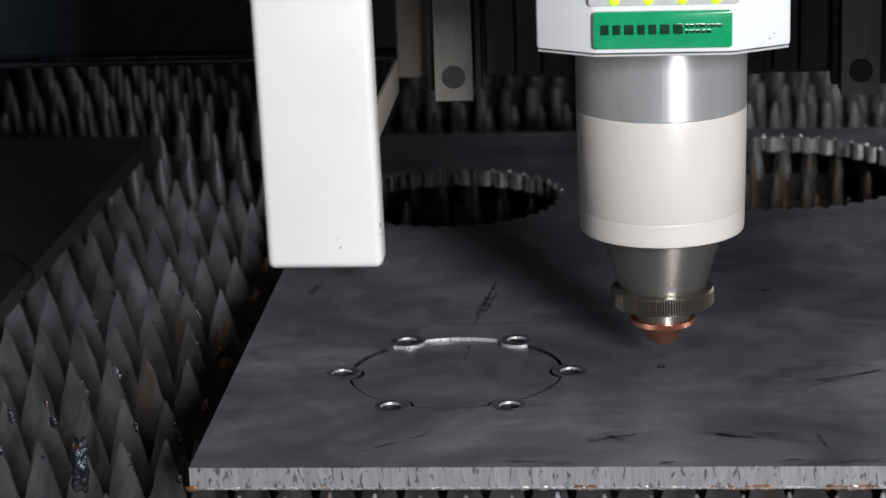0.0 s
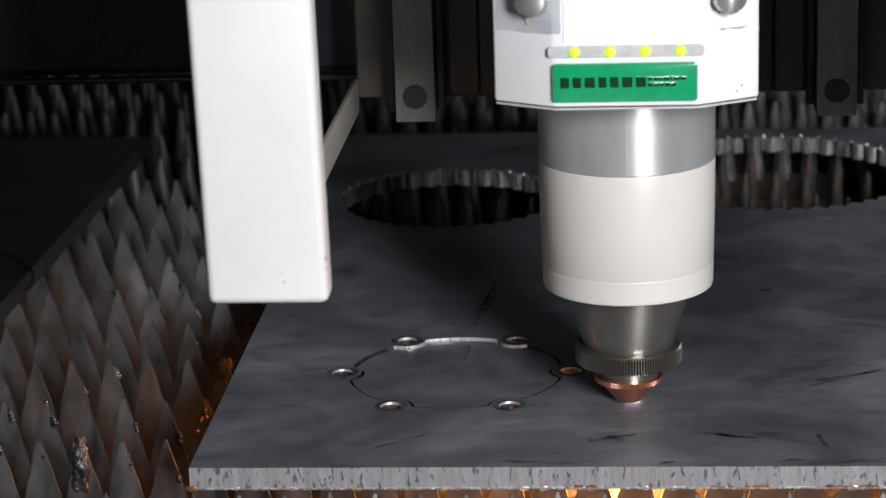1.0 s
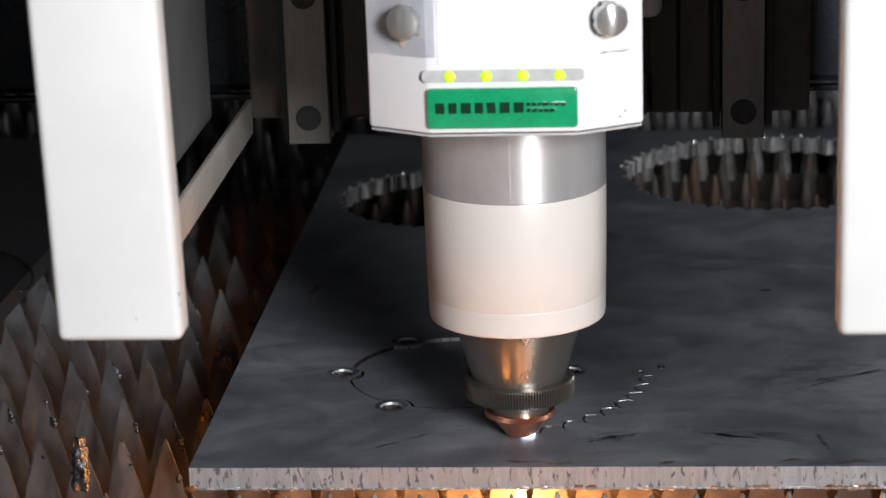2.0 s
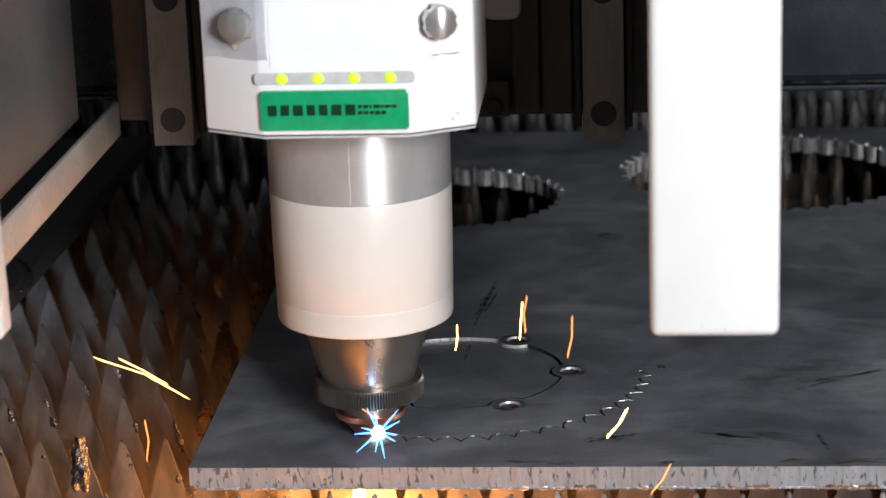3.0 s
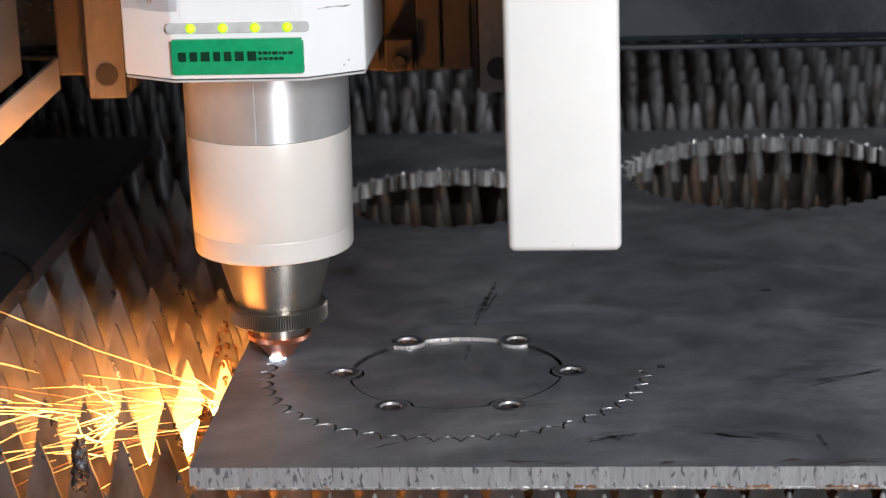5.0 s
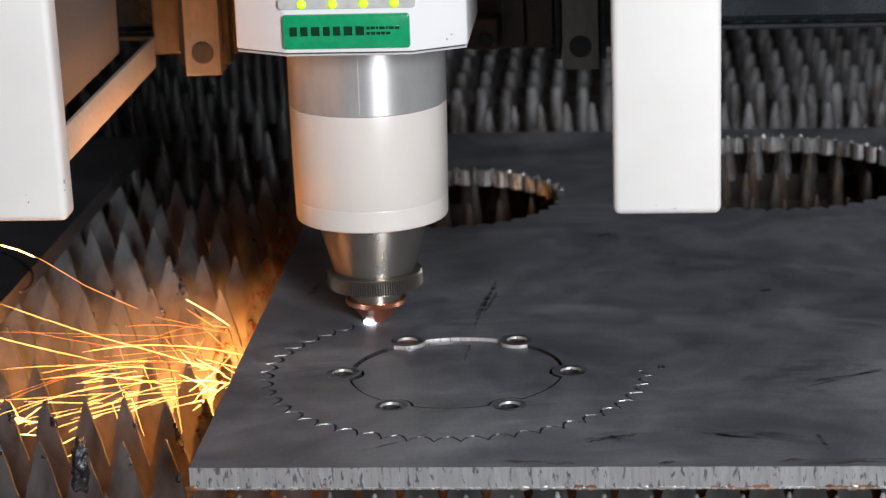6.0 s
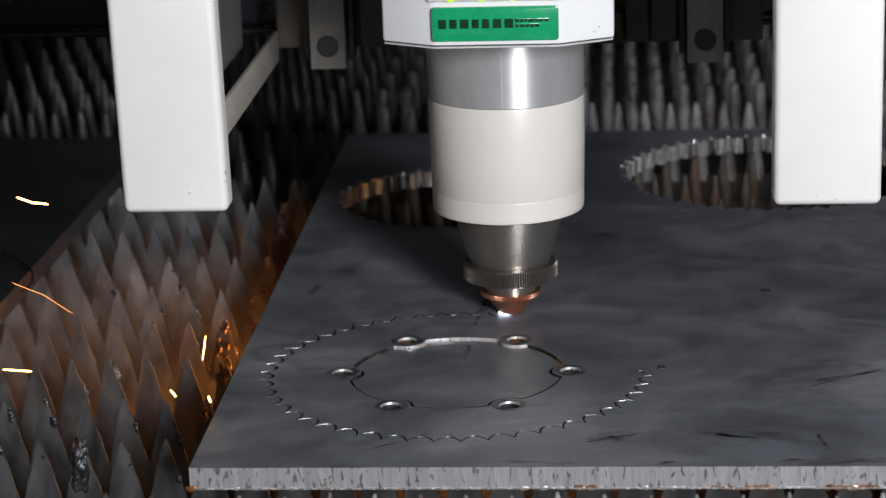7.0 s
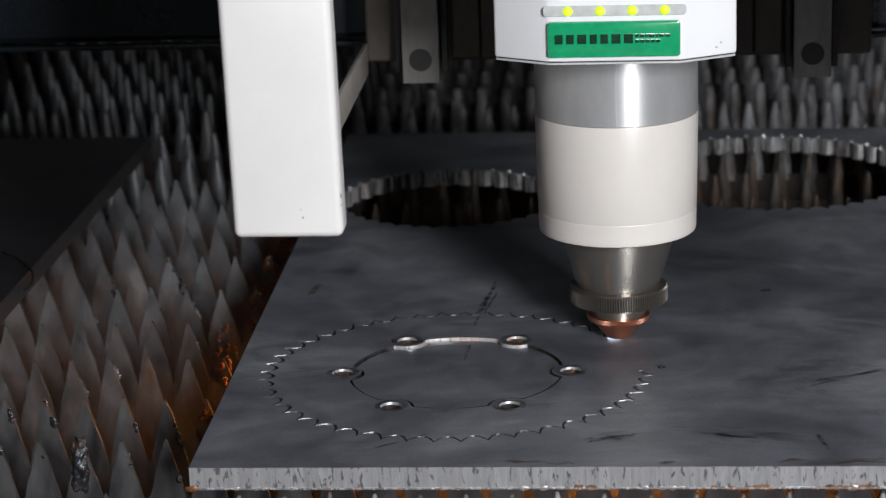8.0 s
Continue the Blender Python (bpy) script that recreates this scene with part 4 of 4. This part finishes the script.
bmesh.ops.transform(b, matrix=pose(0.0519, 0.1322, 0.1205, 90, 0, 0), verts=b.verts[:])
part("bolt", b, DARK, car, "black socket bolt", True)

beam = empty("gantry_beam")
tagged(beam, "grey-blue painted gantry beam behind the carriage", "gantry beam")
part("beam_body", box(-1.0, 1.4, 0.2000, 0.3600, 0.1150, 0.42, 0.004), BEAM, beam)
part("beam_lip", box(-1.0, 1.4, 0.1930, 0.2000, 0.1120, 0.1150, 0.001), BEAM, beam, "lip along the lower edge of the beam")

# ---------------------------------------------------------------- sparks
SPRAYS = []


def spray(seed, n, reach, mat):
    """A fan of thin streaks that leave one spot towards -x, bent down a little by their weight."""
    r = random.Random(seed)
    bm = bmesh.new()
    for i in range(n):
        up, side = math.tan(radians(r.gauss(5, 8))), math.tan(radians(r.gauss(-6, 14)))
        s0 = r.uniform(0.0, 0.55) * reach
        l = reach * (r.uniform(0.06, 0.25) if r.random() < 0.35 else r.uniform(0.25, 0.8))
        sag = r.uniform(-0.8, 4.0)
        at = Vector((r.uniform(-0.006, 0.006), r.uniform(-0.014, 0.014), r.uniform(-0.010, 0.008)))
        pts = []
        for q in (0, 0.2, 0.4, 0.6, 0.8, 1.0):
            d = s0 + l * q
            pts.append(at + Vector((-d, d * side, d * up - sag * d * d)))
        if r.random() < 0.25:
            pts[0] = pts[1] + Vector((0.0035, 0.0, -0.3 * l))
        tube(bm, pts, r.uniform(0.00004, 0.00010) * (2.2 if l < 0.022 else 1.0), 4)
    for i in range(6):
        a, e = radians(r.uniform(-70, 70)), radians(r.uniform(-35, 55))
        d = Vector((-math.cos(a) * math.cos(e), math.sin(a) * math.cos(e), math.sin(e)))
        q = Vector((r.uniform(-0.012, 0.004), r.uniform(-0.012, 0.012), r.uniform(-0.012, 0.006)))
        tube(bm, [q + d * k for k in (0.0, 0.004, 0.008, r.uniform(0.010, 0.020))], r.uniform(0.00010, 0.00024), 4)
    ob = part("spark_streaks", bm, mat)
    tagged(ob, "shower of glowing orange spark streaks", "sparks", "spark showers", "stuff")
    return ob


for s in range(18):
    SPRAYS.append(spray(s, 8, 0.095 + 0.014 * (s % 5), SPARK if s % 4 else EMBER))
FLYERS = []
# single sparks by the second at which they fly: x, y, z, length (mm), lean (degrees), thickness (negative: cooling)
LEAPS = {
    2.5: ((-51, -150, 62, 15.6, -32, 0.90), (-14, -150, 56, 18.6, 2, 0.80), (-5, -150, 66, 6.9, 6, 0.90), (26, -150, 62, 9.5, 83, 0.90), (61, -150, 58, 30.7, 23, 1.00), (41, -150, 27, 29.7, 17, 1.10), (66, -150, 21, 13.2, -13, -0.80), (-72, -150, 17, 23.9, -16, 1.10), (-62, -150, 12, 25.3, -17, -1.00), (-28, -150, 8, 23.7, -8, 1.20), (-109, -150, 17, 18.0, -41, 1.00), (-129, -150, 27, 20.4, -46, -0.80), (58, -150, 137, 7.6, 38, 1.00), (36, -150, 141, 5.3, 49, -1.50), (-94, -150, 139, 3.3, -4, 1.20), (-54, -150, 109, 3.9, -4, -0.90)),
    3.0: ((41, -150, 77, 16.6, 4, -1.00), (39, -150, 74, 16.9, 5, 1.00), (59, -150, 67, 18.8, 7, -1.20), (12, -150, 67, 11.6, 5, 0.80), (78, -150, 29, 15.9, 34, 1.80), (96, -150, 4, 16.6, 31, -1.10), (-121, -150, 50, 44.0, -64, 0.70), (-120, -150, 53, 23.5, -60, 0.70), (-121, -150, 22, 19.4, 1, -1.00), (-26, -150, 34, 6.5, -51, -0.80)),
    3.5: ((26, -150, 167, 7.7, 26, 1.10), (47, -150, 108, 10.1, 8, -1.40), (120, -150, 113, 7.6, 21, -1.40), (17, -150, 74, 13.0, 3, -1.20), (37, -150, 53, 16.2, 22, -1.40), (-170, -150, 85, 21.1, -54, 0.80), (-163, -150, 67, 35.2, -68, 0.80), (-167, -150, 48, 29.6, -70, 0.70), (-162, -150, 39, 41.1, -72, 1.00), (-113, -150, 32, 20.9, -74, 0.70), (-131, -150, 24, 20.6, -81, 0.60), (-118, -150, 15, 15.8, 20, 0.70), (-130, -150, 8, 18.3, -9, 0.90)),
    4.0: ((93, -150, 17, 18.8, 44, 11.00), (-155, -150, 155, 10.9, -31, 1.60), (-137, -150, 79, 38.7, -47, 0.90), (-174, -150, 76, 12.4, -63, 0.90), (-128, -150, 52, 28.3, -46, 1.20), (-158, -150, 53, 45.8, -88, 0.80), (-160, -150, 37, 34.8, -60, 0.90), (-173, -150, 8, 26.4, -63, 1.10), (-124, -150, 40, 27.9, -78, 0.70)),
    6.0: ((-201, -35, 73, 17.3, -69, 1.60), (-169, -35, 57, 53.8, -61, -0.50), (-113, -35, 42, 23.9, -56, 0.70)),
    6.5: ((-174, -35, 64, 72.0, -80, -1.00), (-127, -35, 59, 59.3, -74, -0.80), (-201, -35, 55, 20.2, -88, 1.40), (-185, -35, 31, 19.4, -85, 2.00), (-146, -35, 34, 52.6, -86, 1.30), (-154, -35, 16, 23.4, -30, 1.20), (-97, -60, 29, 12.8, 20, 1.30), (-186, -35, 1, 4.4, -82, 2.00), (-157, -35, 8, 21.9, -30, -0.70), (-209, -35, 61, 3.2, -85, 1.60)),
    7.0: ((-192, -35, 97, 15.3, -76, 2.00), (-206, -35, 14, 13.9, -86, 1.80), (-111, -60, 33, 11.6, 10, 1.30), (-132, -35, 2, 4.2, -36, 2.00), (-110, -60, 8, 3.4, -14, 2.00), (-191, -35, 50, 32.5, -61, -0.50)),
}
for t, sparks in LEAPS.items():
    for x, y, z, l, lean, w in sparks:
        r = random.Random(x * 7 + z)
        bm = bmesh.new()
        h = l / 2000
        tube(bm, [Vector((0, 0, -h)), Vector((r.uniform(-0.03, 0.03) * h, 0, -h * 0.85)), Vector((r.uniform(-0.12, 0.12) * h, 0, 0)), Vector((0, 0, h * 0.85)), Vector((0, 0, h))], 0.00026 * abs(w), 8)
        ob = part("spark", bm, EMBER if w < 0 else SPARK)
        tagged(ob, "single glowing orange spark in flight", "spark", "flying sparks")
        FLYERS.append((ob, t, Vector((x, y, z)) / 1000, lean))


# ---------------------------------------------------------------- what moves
def motions():
    rows = [(t, nozzle_at(t)) for t in STEPS]
    walk(hd, [(t, pose(x, y, lift(t))) for t, (x, y) in rows])
    walk(car, [(t, pose(x, y, 0)) for t, (x, y) in rows])
    walk(beam, [(t, pose(0, y, 0)) for t, (x, y) in rows])

    # the glow comes out of the nozzle's bore once the beam is on; the melt stream rises below the plate with it
    def glow_row(t):
        x, y = nozzle_at(t)
        a = way_angle(t)
        on = min(1.0, max(0.0, (t - 0.26) / 0.07))
        return t, pose(x + 0.0035 * math.sin(a) * -1, y + 0.0035 * math.cos(a) - 0.002, 0.0075 + lift(t) - 0.0068 * on, 0, 0, 140 * t)

    walk(arc, [glow_row(t) for t in STEPS])

    def lean_out(t):
        return float(np.interp(t, (3.6, 3.9, 4.6, 5.2, 5.9, 6.4, 6.9, 7.4), (0, 22, 36, 47, 48, 40, 22, 0)))

    def melt_row(t):
        x, y = nozzle_at(t)
        on = min(1.0, max(0.0, (t - 0.26) / 0.12))
        mx = max(x - 0.048 * min(1.0, max(0.0, (-x - 0.03) / 0.04)), -0.1035)
        my = y - 0.018 + 0.043 * min(1.0, max(0.0, (2.2 - t) / 0.6)) - 0.005 * min(1.0, max(0.0, (-y - 0.075) / 0.017))
        return t, pose(mx, my, -0.60 + on * (0.60 - THICK - 0.0015) - 0.02 * min(1.0, max(0.0, (t - 6.9) / 0.7)) - 0.03 * min(1.0, max(0.0, (2.2 - t) / 0.6)), 4, 3 + 3 * math.sin(9 * t) + lean_out(t), 0)

    walk(melt, [melt_row(t) for t in STEPS])

    def splash_row(t):
        x, y = nozzle_at(t)
        on = min(1.0, max(0.0, (t - 0.26) / 0.12))
        return t, pose(x, y - 0.02, -0.78 + on * 0.645, 0, 0, 70 * t)

    walk(splash, [splash_row(t) for t in STEPS])

    # an added unseen glow, up while the jet leans out past the plate's edge
    def side_row(t):
        x, y = nozzle_at(t)
        out = float(np.interp(t, (3.5, 3.85, 6.55, 6.85), (0, 1, 1, 0)))
        return t, pose(max(x - 0.075, -0.16), y - 0.02, -0.70 + 0.565 * out, 0, 0, 40 * t)

    walk(side_glow, [side_row(t) for t in STEPS])

    # the burst stays inside the bed between its flares
    rows = [(0.0, pose(0, 0, -0.7))]
    for t0, t1 in ((2.95, 3.26), (3.44, 3.56), (3.60, 3.74), (5.64, 5.74)):
        rows.append((t0 - 0.03, pose(*nozzle_at(t0), -0.7)))
        for k in range(4):
            t = t0 + (t1 - t0) * k / 3
            x, y = nozzle_at(t)
            a = way_angle(t)
            rows.append((t, pose(x - 0.0052 * math.sin(a) + 0.002, y + 0.0052 * math.cos(a) - 0.034, 0.0150, 0, 23 * k, 0)))
        rows.append((t1 + 0.03, pose(*nozzle_at(t1), -0.7)))
    walk(burst, rows + [(8.0, pose(0, 0, -0.7))])

    # each strip of the kerf drops out as the beam has passed
    start = math.degrees(way_angle(0.36))
    for ob, middle in strip_things:
        m = (middle - start) % 360.0 - 360.0 + start
        now = None
        for i in range(0, 241):
            t = i / 30
            if t > 0.36 and math.degrees(way_angle(t)) <= m:
                now = t
                break
        if now is None:
            walk(ob, [(0.0, pose(0, 0, 0)), (8.0, pose(0, 0, 0))])
        else:
            walk(ob, [(0.0, pose(0, 0, 0)), (max(now - 0.034, 0.01), pose(0, 0, 0)), (min(now + 0.06, 7.96), pose(0, 0, -0.10)), (8.0, pose(0, 0, -0.11))])

    # showers: out from under the plate's edge along the channel between two slats, down into the bed, round again below the tray
    def strength(t):
        return float(np.interp(t, (2.2, 2.4, 3.0, 3.7, 3.8, 4.1, 4.6, 5.2, 5.8, 6.0, 6.2, 6.6, 6.75), (0, .03, .03, .05, .5, .36, .6, .85, .7, .22, .02, 0, 0)))

    for s, ob in enumerate(SPRAYS):
        r = random.Random(500 + s)
        rows = [(0.0, pose(0.2, 0.1, -0.62))]
        t = 2.2 + r.uniform(0, 0.35)
        while t < 7.1:
            if r.random() < strength(t):
                x, y = nozzle_at(t)
                ey = max(-0.115, y * 0.9 - 0.022) + r.uniform(-0.03, 0.025)
                up = r.uniform(-0.014, 0.010) + (0.02 if r.random() < 0.2 else 0)
                tilt = r.uniform(-10, 8)
                rows += [(t - 0.03, pose(0.10, ey, -0.62)), (t, pose(-0.075, ey, -0.027 + up * 0.4, 0, tilt, 0)), (t + 0.07, pose(-0.108, ey, -0.021 + up * 0.6, 0, tilt * 0.7, 0)),
                         (t + 0.14, pose(-0.126, ey - 0.004, -0.016 + up, 0, tilt * 0.3, 0)), (t + 0.20, pose(-0.165, ey - 0.008, -0.022 + up, 0, -tilt * 0.5, 0)),
                         (t + 0.25, pose(-0.23, ey - 0.01, -0.09, 0, -12, 0)), (t + 0.28, pose(-0.15, ey, -0.62))]
                t += 0.33
            else:
                t += 0.2
        rows.append((8.0, pose(0.2, 0.1, -0.62)))
        walk(ob, rows)

    # single sparks: up from the bed, along their line, and down again
    for k, (ob, t, at, lean) in enumerate(FLYERS):
        away = Vector((math.sin(radians(lean)), 0, math.cos(radians(lean)))) * (0.11 if at.x > -0.1 else -0.11)
        low = pose(at.x, at.y, -0.62, 0, lean, 0)
        rows = [(0.0, low), (t - 0.11, low)]
        for q in (-0.08, -0.04, 0.0, 0.04, 0.08):
            p = at + away * q
            rows.append((t + q, pose(p.x, p.y, p.z - 0.6 * q * q, 0, lean, 0)))
        walk(ob, rows + [(t + 0.11, low), (8.0, low)])


motions()
